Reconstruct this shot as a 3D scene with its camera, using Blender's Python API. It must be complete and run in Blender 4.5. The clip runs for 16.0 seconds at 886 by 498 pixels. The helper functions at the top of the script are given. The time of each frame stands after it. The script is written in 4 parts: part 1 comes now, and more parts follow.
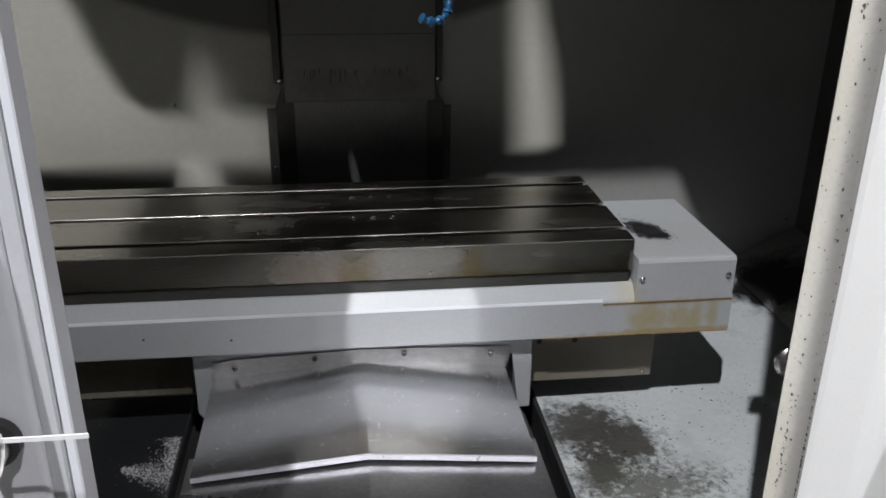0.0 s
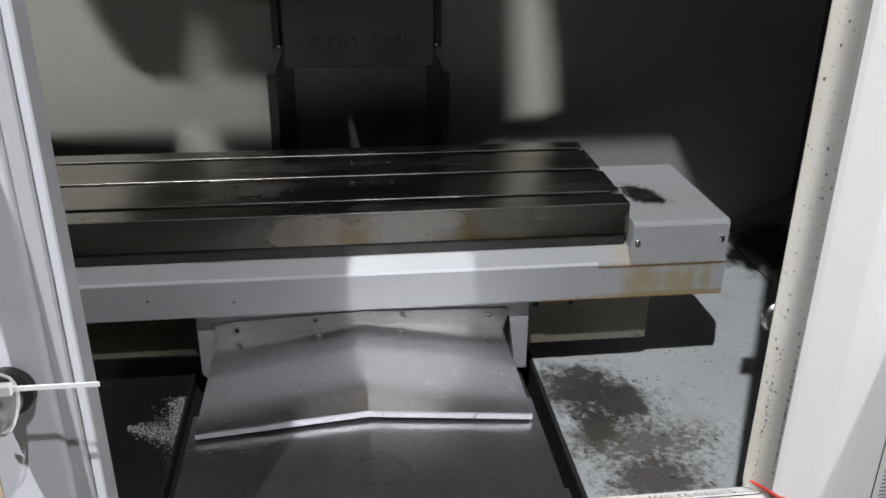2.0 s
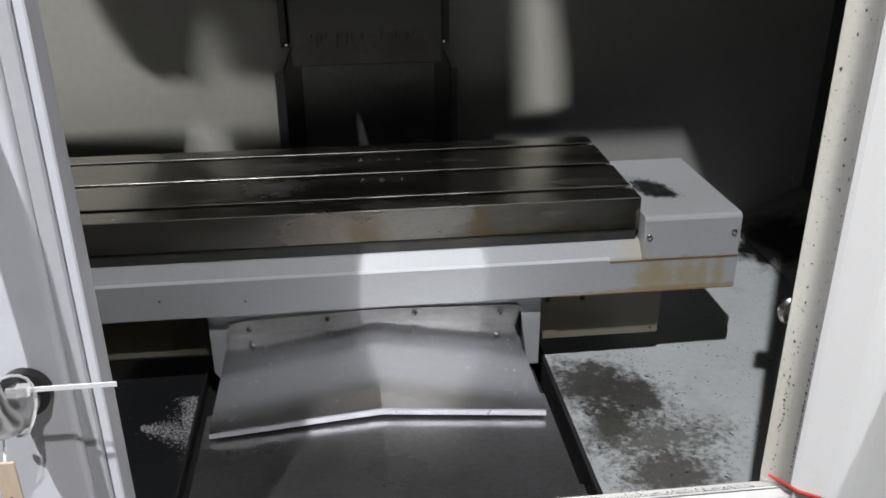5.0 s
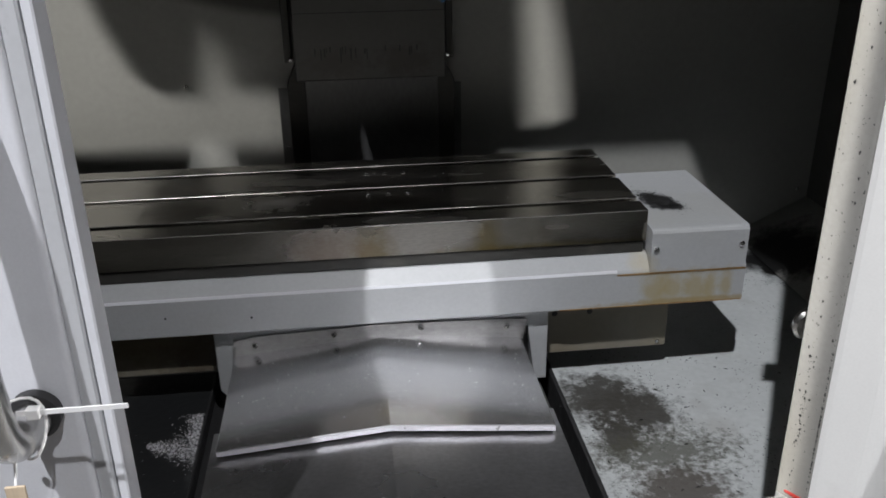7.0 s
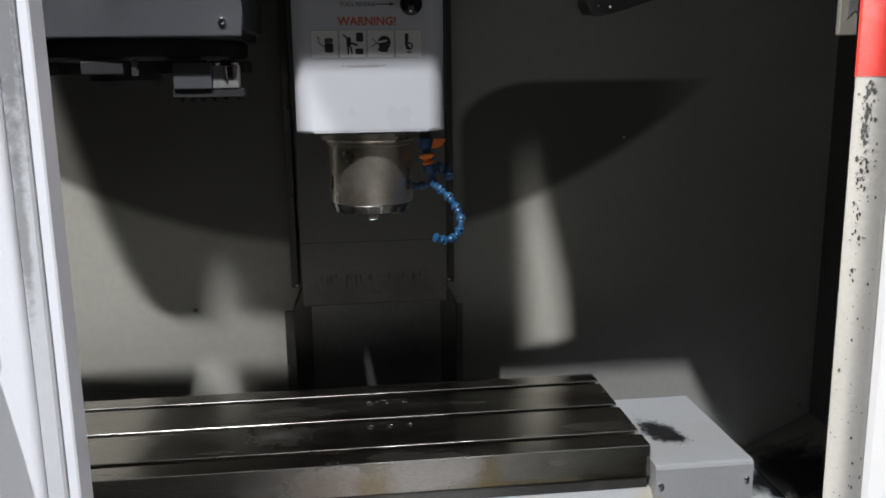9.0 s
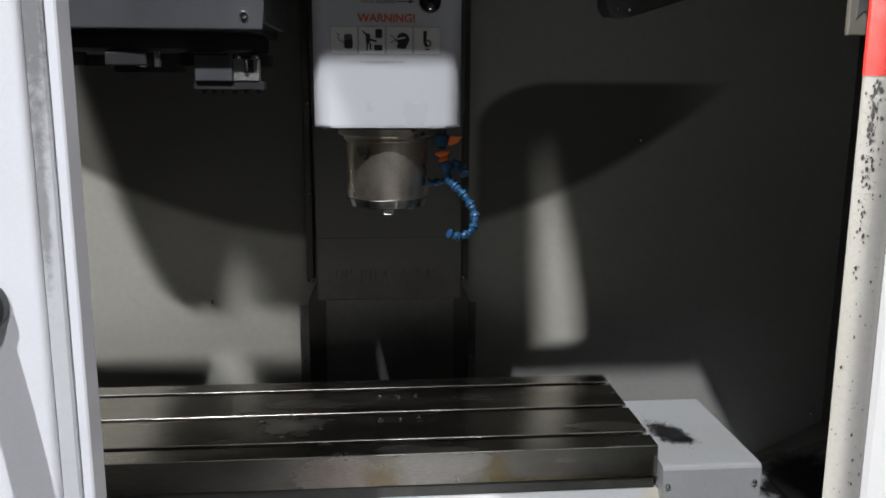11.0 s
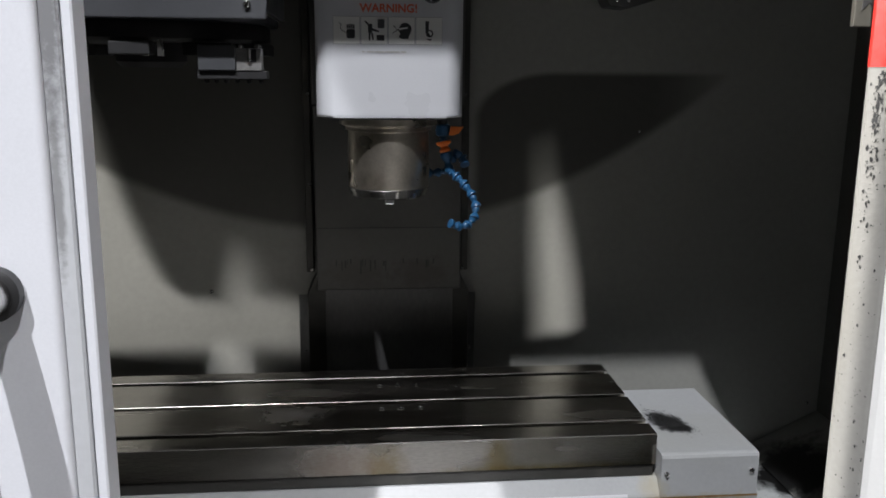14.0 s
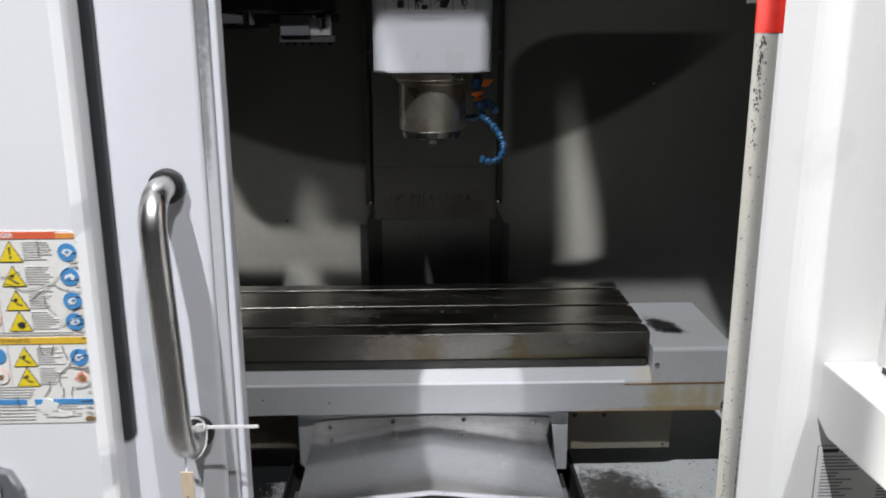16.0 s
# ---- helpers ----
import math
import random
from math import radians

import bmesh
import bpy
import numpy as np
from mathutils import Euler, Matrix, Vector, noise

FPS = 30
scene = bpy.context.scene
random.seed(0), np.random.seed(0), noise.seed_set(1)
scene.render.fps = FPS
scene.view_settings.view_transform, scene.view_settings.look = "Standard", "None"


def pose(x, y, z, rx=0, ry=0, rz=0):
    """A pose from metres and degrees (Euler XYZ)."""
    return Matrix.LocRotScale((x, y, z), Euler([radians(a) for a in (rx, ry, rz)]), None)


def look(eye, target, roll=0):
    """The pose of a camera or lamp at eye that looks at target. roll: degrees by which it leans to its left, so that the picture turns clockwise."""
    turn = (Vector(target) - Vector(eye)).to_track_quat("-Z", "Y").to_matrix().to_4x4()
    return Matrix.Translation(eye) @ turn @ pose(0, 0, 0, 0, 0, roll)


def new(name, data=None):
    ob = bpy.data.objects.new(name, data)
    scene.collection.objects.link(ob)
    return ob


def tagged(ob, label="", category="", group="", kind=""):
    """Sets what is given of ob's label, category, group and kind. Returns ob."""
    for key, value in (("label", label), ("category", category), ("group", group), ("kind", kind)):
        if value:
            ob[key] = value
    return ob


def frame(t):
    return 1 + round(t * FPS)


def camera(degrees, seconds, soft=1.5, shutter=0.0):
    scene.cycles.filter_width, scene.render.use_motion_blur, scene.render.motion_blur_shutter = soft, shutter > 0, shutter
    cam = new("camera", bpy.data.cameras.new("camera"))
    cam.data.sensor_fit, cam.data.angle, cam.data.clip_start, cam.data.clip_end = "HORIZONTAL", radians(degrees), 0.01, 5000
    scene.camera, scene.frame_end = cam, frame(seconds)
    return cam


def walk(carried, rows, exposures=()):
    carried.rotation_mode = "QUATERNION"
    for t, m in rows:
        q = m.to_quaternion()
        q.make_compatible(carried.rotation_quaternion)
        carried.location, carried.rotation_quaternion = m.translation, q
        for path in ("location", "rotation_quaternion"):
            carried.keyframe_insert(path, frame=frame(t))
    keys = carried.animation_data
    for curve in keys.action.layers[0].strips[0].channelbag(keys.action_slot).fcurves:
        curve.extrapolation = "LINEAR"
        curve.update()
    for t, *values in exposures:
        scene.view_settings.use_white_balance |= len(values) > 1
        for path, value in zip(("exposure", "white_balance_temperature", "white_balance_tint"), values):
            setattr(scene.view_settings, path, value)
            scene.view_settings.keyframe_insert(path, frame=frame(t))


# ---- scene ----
cam = camera(55.1, 16.0, soft=1.7, shutter=0.25)
PATH = [
    (0, (0.367, -1.294, 1.44), (0.59, 0.538, 0.669), 0.5),
    (0.5, (0.365, -1.287, 1.435), (0.603, 0.544, 0.667), 0.3),
    (1, (0.368, -1.302, 1.442), (0.607, 0.528, 0.67), 0.3),
    (1.5, (0.364, -1.313, 1.439), (0.595, 0.507, 0.642), 0.5),
    (2, (0.367, -1.321, 1.439), (0.587, 0.483, 0.604), 0.5),
    (2.5, (0.372, -1.33, 1.446), (0.58, 0.463, 0.584), 0.3),
    (3, (0.365, -1.316, 1.433), (0.572, 0.474, 0.566), 0.0),
    (3.5, (0.371, -1.323, 1.44), (0.571, 0.464, 0.565), 0.0),
    (4, (0.367, -1.324, 1.439), (0.57, 0.468, 0.576), -0.1),
    (6.5, (0.353, -1.306, 1.435), (0.554, 0.506, 0.613), -0.7),
    (7, (0.35, -1.309, 1.438), (0.555, 0.506, 0.623), -0.8),
    (7.5, (0.351, -1.31, 1.452), (0.566, 0.515, 0.662), -1.0),
    (8, (0.354, -1.307, 1.494), (0.594, 0.56, 0.819), -1.3),
    (8.5, (0.355, -1.308, 1.533), (0.586, 0.615, 1.035), -1.1),
    (8.7, (0.352, -1.308, 1.536), (0.579, 0.633, 1.11), -1.0),
    (10.8, (0.35, -1.329, 1.533), (0.538, 0.624, 1.144), 0.1),
    (11, (0.359, -1.327, 1.525), (0.536, 0.624, 1.122), 0.3),
    (11.5, (0.357, -1.324, 1.522), (0.529, 0.621, 1.092), 0.4),
    (12, (0.352, -1.323, 1.519), (0.518, 0.621, 1.083), 0.6),
    (12.5, (0.349, -1.327, 1.523), (0.512, 0.618, 1.083), 0.5),
    (13, (0.346, -1.333, 1.525), (0.515, 0.612, 1.092), 0.4),
    (13.5, (0.344, -1.338, 1.524), (0.525, 0.607, 1.098), 0.6),
    (14, (0.344, -1.333, 1.524), (0.537, 0.612, 1.101), 0.5),
    (14.5, (0.35, -1.333, 1.524), (0.565, 0.61, 1.098), 0.4),
    (15, (0.364, -1.443, 1.532), (0.626, 0.486, 1.073), 0.4),
    (15.5, (0.375, -1.589, 1.54), (0.562, 0.345, 1.066), 0.2),
    (16, (0.37, -1.687, 1.542), (0.42, 0.244, 1.021), -0.2),
]
EXPOSURE = [(0, 0.0), (2, -0.1), (4, 0.0), (6.5, -0.2), (7.5, -0.2), (8, -0.05), (8.5, 0.22), (8.7, 0.25), (10.8, 0.18), (11.5, 0.1), (12.5, 0.05),
            (13.5, 0.02), (14, 0.08), (14.5, 0.3), (15, 0.22), (15.5, 0.0), (16, -0.03)]
walk(cam, [(t, look(e, g, r)) for t, e, g, r in PATH], EXPOSURE)

# ---- world and light ----
world = bpy.data.worlds.new("hall_air")
scene.world = world
world.use_nodes = True
world.node_tree.nodes["Background"].inputs[0].default_value = (0.85, 0.92, 1.0, 1)
world.node_tree.nodes["Background"].inputs[1].default_value = 0.004


def compact_lamp(place, target, watts, size, colour):
    """A compact lamp: overhead in the hall, or added unseen beside the machine."""
    data = bpy.data.lights.new("unseen_compact_lamp", "AREA")
    data.shape, data.size, data.energy, data.color = "DISK", size, watts, colour
    ob = new("unseen_compact_lamp", data)
    ob.matrix_world = look(place, target)
    return tagged(ob, "compact white lamp out of view, overhead or added at the side", "lamp", kind="structure")


compact_lamp((2.20, -4.95, 8.66), (0.40, 0.0, 0.9), 455, 0.14, (0.965, 0.965, 1.0))
compact_lamp((-0.925, -3.64, 7.0), (0.45, 0.0, 0.9), 560, 0.08, (0.95, 0.958, 1.0))
# three unseen side lamps, added only to cast patches on the back wall
LAMP_LEFT = Vector((-3.5, -0.6, 3.0))
LAMP_RIGHT = Vector((4.5, -0.6, 2.6))
compact_lamp(LAMP_LEFT, (-0.2, 0.635, 1.1), 275, 0.09, (1.0, 0.975, 0.95))
compact_lamp(LAMP_LEFT + Vector((0.0, 0.045, 0.02)), (-0.2, 0.635, 1.1), 125, 0.09, (1.0, 0.975, 0.95))
compact_lamp(LAMP_RIGHT, (0.8, 0.635, 1.1), 500, 0.10, (1.0, 0.975, 0.95))


# ---- materials ----
def mat(name, colour, rough=0.5, metal=0.0, vary=0.12, scale=6.0, fine=120.0, bump=0.02, stretch=(1, 1, 1),
        dirt=None, dirt_low=0.55, dirt_high=0.75, dirt_scale=3.0, dirt_stretch=(1, 1, 1), rough_vary=0.1,
        specks=None, speck_scale=60.0, speck_cut=0.12, coat=0.0):
    """A surface with a broad and a fine variation, bump, an optional dirt colour in patches and optional specks."""
    m = bpy.data.materials.new(name)
    m.use_nodes = True
    nt = m.node_tree
    n, l = nt.nodes, nt.links
    bsdf = n["Principled BSDF"]
    bsdf.inputs["Metallic"].default_value = metal
    bsdf.inputs["Coat Weight"].default_value = coat
    geo = n.new("ShaderNodeNewGeometry")
    mp = n.new("ShaderNodeMapping")
    mp.inputs["Scale"].default_value = stretch
    l.new(geo.outputs["Position"], mp.inputs["Vector"])

    def noise_at(s, detail, vec):
        t = n.new("ShaderNodeTexNoise")
        t.inputs["Scale"].default_value, t.inputs["Detail"].default_value = s, detail
        l.new(vec, t.inputs["Vector"])
        return t.outputs["Fac"]

    broad, small = noise_at(scale, 5, mp.outputs[0]), noise_at(fine, 3, mp.outputs[0])
    add = n.new("ShaderNodeMath")
    add.operation = "MULTIPLY_ADD"
    l.new(small, add.inputs[0])
    add.inputs[1].default_value = 0.5
    half = n.new("ShaderNodeMath")
    half.operation = "MULTIPLY"
    half.inputs[1].default_value = 0.5
    l.new(broad, half.inputs[0])
    l.new(half.outputs[0], add.inputs[2])
    ramp = n.new("ShaderNodeMapRange")
    ramp.inputs["From Min"].default_value, ramp.inputs["From Max"].default_value = 0.3, 0.7
    ramp.inputs["To Min"].default_value, ramp.inputs["To Max"].default_value = 1 - vary, 1 + vary
    l.new(add.outputs[0], ramp.inputs["Value"])
    mul = n.new("ShaderNodeMix")
    mul.data_type, mul.blend_type = "RGBA", "MULTIPLY"
    mul.inputs["Factor"].default_value = 1
    mul.inputs["A"].default_value = (*colour, 1)
    l.new(ramp.outputs[0], mul.inputs["B"])
    out = mul.outputs["Result"]
    if dirt:
        md = n.new("ShaderNodeMapping")
        md.inputs["Scale"].default_value = dirt_stretch
        l.new(geo.outputs["Position"], md.inputs["Vector"])
        dn = noise_at(dirt_scale, 8, md.outputs[0])
        dr = n.new("ShaderNodeMapRange")
        dr.inputs["From Min"].default_value, dr.inputs["From Max"].default_value = dirt_low, dirt_high
        l.new(dn, dr.inputs["Value"])
        dm = n.new("ShaderNodeMix")
        dm.data_type = "RGBA"
        l.new(dr.outputs[0], dm.inputs["Factor"])
        l.new(out, dm.inputs["A"])
        dm.inputs["B"].default_value = (*dirt, 1)
        out = dm.outputs["Result"]
    if specks:
        vo = n.new("ShaderNodeTexVoronoi")
        vo.inputs["Scale"].default_value = speck_scale
        l.new(geo.outputs["Position"], vo.inputs["Vector"])
        lt = n.new("ShaderNodeMath")
        lt.operation = "LESS_THAN"
        lt.inputs[1].default_value = speck_cut
        l.new(vo.outputs["Distance"], lt.inputs[0])
        sn = noise_at(speck_scale * 0.12, 2, geo.outputs["Position"])
        gt = n.new("ShaderNodeMath")
        gt.operation = "GREATER_THAN"
        gt.inputs[1].default_value = 0.55
        l.new(sn, gt.inputs[0])
        both = n.new("ShaderNodeMath")
        both.operation = "MULTIPLY"
        l.new(lt.outputs[0], both.inputs[0])
        l.new(gt.outputs[0], both.inputs[1])
        sm = n.new("ShaderNodeMix")
        sm.data_type = "RGBA"
        l.new(both.outputs[0], sm.inputs["Factor"])
        l.new(out, sm.inputs["A"])
        sm.inputs["B"].default_value = (*specks, 1)
        out = sm.outputs["Result"]
    l.new(out, bsdf.inputs["Base Color"])
    rr = n.new("ShaderNodeMapRange")
    rr.inputs["From Min"].default_value, rr.inputs["From Max"].default_value = 0.3, 0.7
    rr.inputs["To Min"].default_value, rr.inputs["To Max"].default_value = max(0.02, rough - rough_vary), min(1, rough + rough_vary)
    l.new(broad, rr.inputs["Value"])
    l.new(rr.outputs[0], bsdf.inputs["Roughness"])
    if bump:
        b = n.new("ShaderNodeBump")
        b.inputs["Strength"].default_value, b.inputs["Distance"].default_value = bump, 0.01
        l.new(small, b.inputs["Height"])
        l.new(b.outputs[0], bsdf.inputs["Normal"])
    return m


def stain(m, centre, size, colour, edge=0.25, ragged=0.6, scale=14.0, strength=1.0, rough=None):
    """Adds to material m one stain of ragged outline round a place of the world."""
    nt = m.node_tree
    n, l = nt.nodes, nt.links
    bsdf = n["Principled BSDF"]
    geo = n.new("ShaderNodeNewGeometry")
    mp = n.new("ShaderNodeMapping")
    mp.vector_type = "POINT"
    mp.inputs["Location"].default_value = [-c / s for c, s in zip(centre, size)]
    mp.inputs["Scale"].default_value = [1 / s for s in size]
    l.new(geo.outputs["Position"], mp.inputs["Vector"])
    ln = n.new("ShaderNodeVectorMath")
    ln.operation = "LENGTH"
    l.new(mp.outputs[0], ln.inputs[0])
    t = n.new("ShaderNodeTexNoise")
    t.inputs["Scale"].default_value, t.inputs["Detail"].default_value, t.inputs["Roughness"].default_value = scale, 9, 0.7
    l.new(geo.outputs["Position"], t.inputs["Vector"])
    ad = n.new("ShaderNodeMath")
    ad.operation = "MULTIPLY_ADD"
    l.new(t.outputs["Fac"], ad.inputs[0])
    ad.inputs[1].default_value = ragged * 4
    l.new(ln.outputs["Value"], ad.inputs[2])
    mr = n.new("ShaderNodeMapRange")
    mr.inputs["From Min"].default_value, mr.inputs["From Max"].default_value = 1 + ragged * 2 - edge, 1 + ragged * 2 + edge
    mr.inputs["To Min"].default_value, mr.inputs["To Max"].default_value = strength, 0
    l.new(ad.outputs[0], mr.inputs["Value"])
    for key, value in (("Base Color", (*colour, 1)), ("Roughness", rough)):
        if value is None:
            continue
        old = bsdf.inputs[key].links[0].from_socket
        mx = n.new("ShaderNodeMix")
        mx.data_type = "RGBA" if key == "Base Color" else "FLOAT"
        l.new(mr.outputs[0], mx.inputs["Factor"])
        if key == "Base Color":
            l.new(old, mx.inputs["A"])
            mx.inputs["B"].default_value = value
        else:
            l.new(old, mx.inputs["A"])
            mx.inputs["B"].default_value = value
        l.new(mx.outputs["Result"], bsdf.inputs[key])
    return m

def wall_shade(m):
    """Paints a crescent of shade into the back wall's colour, from a sagging lower line to a rounded upper edge."""
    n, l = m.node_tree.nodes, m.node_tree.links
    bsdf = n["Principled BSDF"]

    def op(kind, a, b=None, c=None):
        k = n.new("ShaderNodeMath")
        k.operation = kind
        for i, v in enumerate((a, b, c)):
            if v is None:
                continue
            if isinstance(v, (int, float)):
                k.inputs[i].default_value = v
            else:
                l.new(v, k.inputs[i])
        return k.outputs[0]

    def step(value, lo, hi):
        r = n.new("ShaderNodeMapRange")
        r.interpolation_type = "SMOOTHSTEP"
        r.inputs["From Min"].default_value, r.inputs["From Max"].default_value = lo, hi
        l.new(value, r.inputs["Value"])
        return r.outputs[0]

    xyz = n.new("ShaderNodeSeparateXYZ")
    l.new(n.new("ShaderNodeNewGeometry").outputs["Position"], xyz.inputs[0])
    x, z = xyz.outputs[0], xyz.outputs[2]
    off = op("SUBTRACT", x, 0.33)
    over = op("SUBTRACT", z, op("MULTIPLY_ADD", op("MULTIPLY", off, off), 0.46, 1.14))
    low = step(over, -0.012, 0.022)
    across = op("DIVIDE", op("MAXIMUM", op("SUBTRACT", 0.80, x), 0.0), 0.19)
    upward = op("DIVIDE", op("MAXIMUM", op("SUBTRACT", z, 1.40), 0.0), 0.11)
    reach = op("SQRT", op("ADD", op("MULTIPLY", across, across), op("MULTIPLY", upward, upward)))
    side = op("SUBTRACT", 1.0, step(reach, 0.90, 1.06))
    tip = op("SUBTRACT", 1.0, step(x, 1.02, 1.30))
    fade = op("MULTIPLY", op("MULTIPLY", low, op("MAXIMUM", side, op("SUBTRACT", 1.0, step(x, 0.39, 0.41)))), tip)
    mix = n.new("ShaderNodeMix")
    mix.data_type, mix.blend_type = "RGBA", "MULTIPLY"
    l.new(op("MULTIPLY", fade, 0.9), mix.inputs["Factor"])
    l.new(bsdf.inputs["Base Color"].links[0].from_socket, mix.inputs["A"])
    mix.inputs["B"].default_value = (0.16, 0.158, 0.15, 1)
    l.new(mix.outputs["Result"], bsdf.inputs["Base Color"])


WHITE = mat("white_enamel", (0.79, 0.795, 0.81), 0.38, vary=0.03, scale=3, fine=400, bump=0.015, dirt=(0.52, 0.52, 0.52), dirt_low=0.62, dirt_high=0.9, dirt_scale=5)
DOORPAINT = mat("cool_white_door_enamel", (0.72, 0.73, 0.77), 0.36, vary=0.04, scale=3, fine=400, bump=0.015, dirt=(0.46, 0.465, 0.49), dirt_low=0.6, dirt_high=0.9, dirt_scale=6)
CHIPPED = mat("chipped_white_enamel", (0.58, 0.575, 0.555), 0.5, vary=0.06, scale=8, fine=200, bump=0.05, dirt=(0.42, 0.4, 0.36), dirt_low=0.58, dirt_high=0.85,
              dirt_scale=9, dirt_stretch=(1, 1, 0.3))
# chipped cream paint, darkened further for the shade on the post's inner side
POSTPAINT = mat("chipped_cream_shaded_enamel", (0.34, 0.334, 0.312), 0.5, vary=0.07, scale=8, fine=200, bump=0.05, dirt=(0.28, 0.265, 0.225), dirt_low=0.5, dirt_high=0.85,
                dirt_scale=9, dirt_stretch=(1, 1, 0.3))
WALL = mat("dull_interior_enamel", (0.29, 0.29, 0.270), 0.42, vary=0.08, scale=2.5, fine=60, bump=0.02, dirt=(0.225, 0.224, 0.205), dirt_low=0.5, dirt_high=0.85, dirt_scale=2.2)
# the shade on the back wall goes into its base colour
wall_shade(WALL)
# kept dark so the inner faces bounce little light onto the back wall
INNER = mat("low_bounce_sheet", (0.08, 0.079, 0.074), 0.4, vary=0.12, scale=3, fine=60, bump=0.02, dirt=(0.05, 0.05, 0.047), dirt_low=0.45, dirt_high=0.8, dirt_scale=3)
PAN = mat("worn_chip_pan_enamel", (0.43, 0.45, 0.45), 0.45, vary=0.10, scale=7, fine=90, bump=0.08, dirt=(0.34, 0.34, 0.33), dirt_low=0.58, dirt_high=0.8, dirt_scale=9,
          specks=(0.05, 0.05, 0.05), speck_scale=130, speck_cut=0.16)
STEEL = mat("ground_table_steel", (0.50, 0.48, 0.44), 0.22, 1.0, vary=0.22, scale=9, fine=240, bump=0.03, stretch=(0.35, 1.6, 1.6), dirt=(0.2, 0.17, 0.13),
            dirt_low=0.52, dirt_high=0.8, dirt_scale=7, dirt_stretch=(0.6, 1.2, 1.2), rough_vary=0.09)
SHEET = mat("scuffed_stainless_sheet", (0.88, 0.88, 0.895), 0.21, 0.98, vary=0.07, scale=11, fine=300, bump=0.006, stretch=(0.5, 1.6, 1), rough_vary=0.03)
LOWSHEET = mat("darker_stainless_sheet", (0.56, 0.56, 0.57), 0.29, 0.97, vary=0.2, scale=8, fine=200, bump=0.006, stretch=(0.6, 1, 1), rough_vary=0.03, dirt=(0.34, 0.34, 0.34), dirt_low=0.5, dirt_high=0.85, dirt_scale=7)
LIP = mat("bright_folded_steel", (0.82, 0.81, 0.85), 0.36, 0.55, vary=0.08, scale=30, fine=200, bump=0.02, rough_vary=0.1)
FLANGE = mat("tarnished_flange_steel", (0.36, 0.355, 0.35), 0.42, 0.9, vary=0.18, scale=18, fine=200, bump=0.02, stretch=(0.5, 1, 1), rough_vary=0.10)
DARKSHEET = mat("oily_dark_steel_sheet", (0.17, 0.17, 0.17), 0.42, 0.85, vary=0.15, scale=5, fine=150, bump=0.02, stretch=(1, 1, 0.4), dirt=(0.05, 0.05, 0.045), dirt_low=0.45, dirt_high=0.8, dirt_scale=3)
COLUMN = mat("column_cover_paint", (0.095, 0.094, 0.090), 0.4, 0.2, vary=0.1, scale=5, fine=100, bump=0.02, dirt=(0.09, 0.085, 0.08), dirt_low=0.5, dirt_high=0.8, dirt_scale=5, dirt_stretch=(1, 1, 0.35))
GREY = mat("pale_grey_casting_enamel", (0.37, 0.38, 0.387), 0.4, vary=0.06, scale=5, fine=150, bump=0.03, dirt=(0.33, 0.33, 0.30), dirt_low=0.55, dirt_high=0.85, dirt_scale=6, dirt_stretch=(0.4, 1, 1))
BEIGE = mat("oil_stained_beige_plate", (0.22, 0.205, 0.17), 0.42, 0.15, vary=0.12, scale=6, fine=80, bump=0.03, dirt=(0.19, 0.165, 0.115), dirt_low=0.42, dirt_high=0.75, dirt_scale=5)
EDGE = mat("worn_bright_edge", (0.12, 0.117, 0.11), 0.62, 1.0, vary=0.5, scale=30, fine=300, bump=0.03, stretch=(0.4, 1, 1), rough_vary=0.12)
CHROME = mat("polished_steel", (0.72, 0.72, 0.71), 0.12, 1.0, vary=0.05, scale=20, fine=300, bump=0.0, rough_vary=0.05)
TUBE = mat("satin_steel_tube", (0.58, 0.57, 0.555), 0.25, 1.0, vary=0.22, scale=22, fine=500, bump=0.01, stretch=(1, 1, 0.15), rough_vary=0.06)
SPINDLE = mat("tarnished_spindle_steel", (0.62, 0.57, 0.49), 0.33, 0.92, vary=0.14, scale=16, fine=200, bump=0.02, dirt=(0.22, 0.18, 0.12), dirt_low=0.5, dirt_high=0.8, dirt_scale=14)
BLACK = mat("black_rubber", (0.022, 0.022, 0.023), 0.45, vary=0.1, scale=30, bump=0.03)
# near-black; also stands in for the housing's shade on the tool changer
MATTBLACK = mat("matt_black_shaded_iron", (0.007, 0.007, 0.008), 0.8, vary=0.2, scale=30, bump=0.03)
GLOSSBLACK = mat("glossy_black_plastic", (0.012, 0.012, 0.014), 0.12, vary=0.05, scale=20, bump=0)
OIL = mat("oily_black_swarf", (0.012, 0.012, 0.012), 0.55, vary=0.4, scale=60, bump=0.2)
DARKGREY = mat("dark_grey_enamel", (0.048, 0.05, 0.055), 0.4, vary=0.08, scale=8, fine=160, bump=0.02, dirt=(0.03, 0.03, 0.03), dirt_scale=6)
MIDGREY = mat("mid_grey_anodised_metal", (0.17, 0.175, 0.19), 0.4, 0.3, vary=0.06, scale=20, bump=0.01)
HEADPAINT = mat("head_cover_enamel", (0.61, 0.62, 0.65), 0.33, vary=0.025, scale=5, fine=300, bump=0.01, dirt=(0.55, 0.55, 0.54), dirt_low=0.6, dirt_high=0.9, dirt_scale=7)
BLUE = mat("blue_hose_plastic", (0.018, 0.085, 0.19), 0.35, vary=0.15, scale=40, bump=0.02, dirt=(0.10, 0.18, 0.26), dirt_low=0.62, dirt_high=0.85, dirt_scale=60)
ORANGE = mat("orange_hose_plastic", (0.85, 0.2, 0.03), 0.4, vary=0.08, scale=40, bump=0.02)
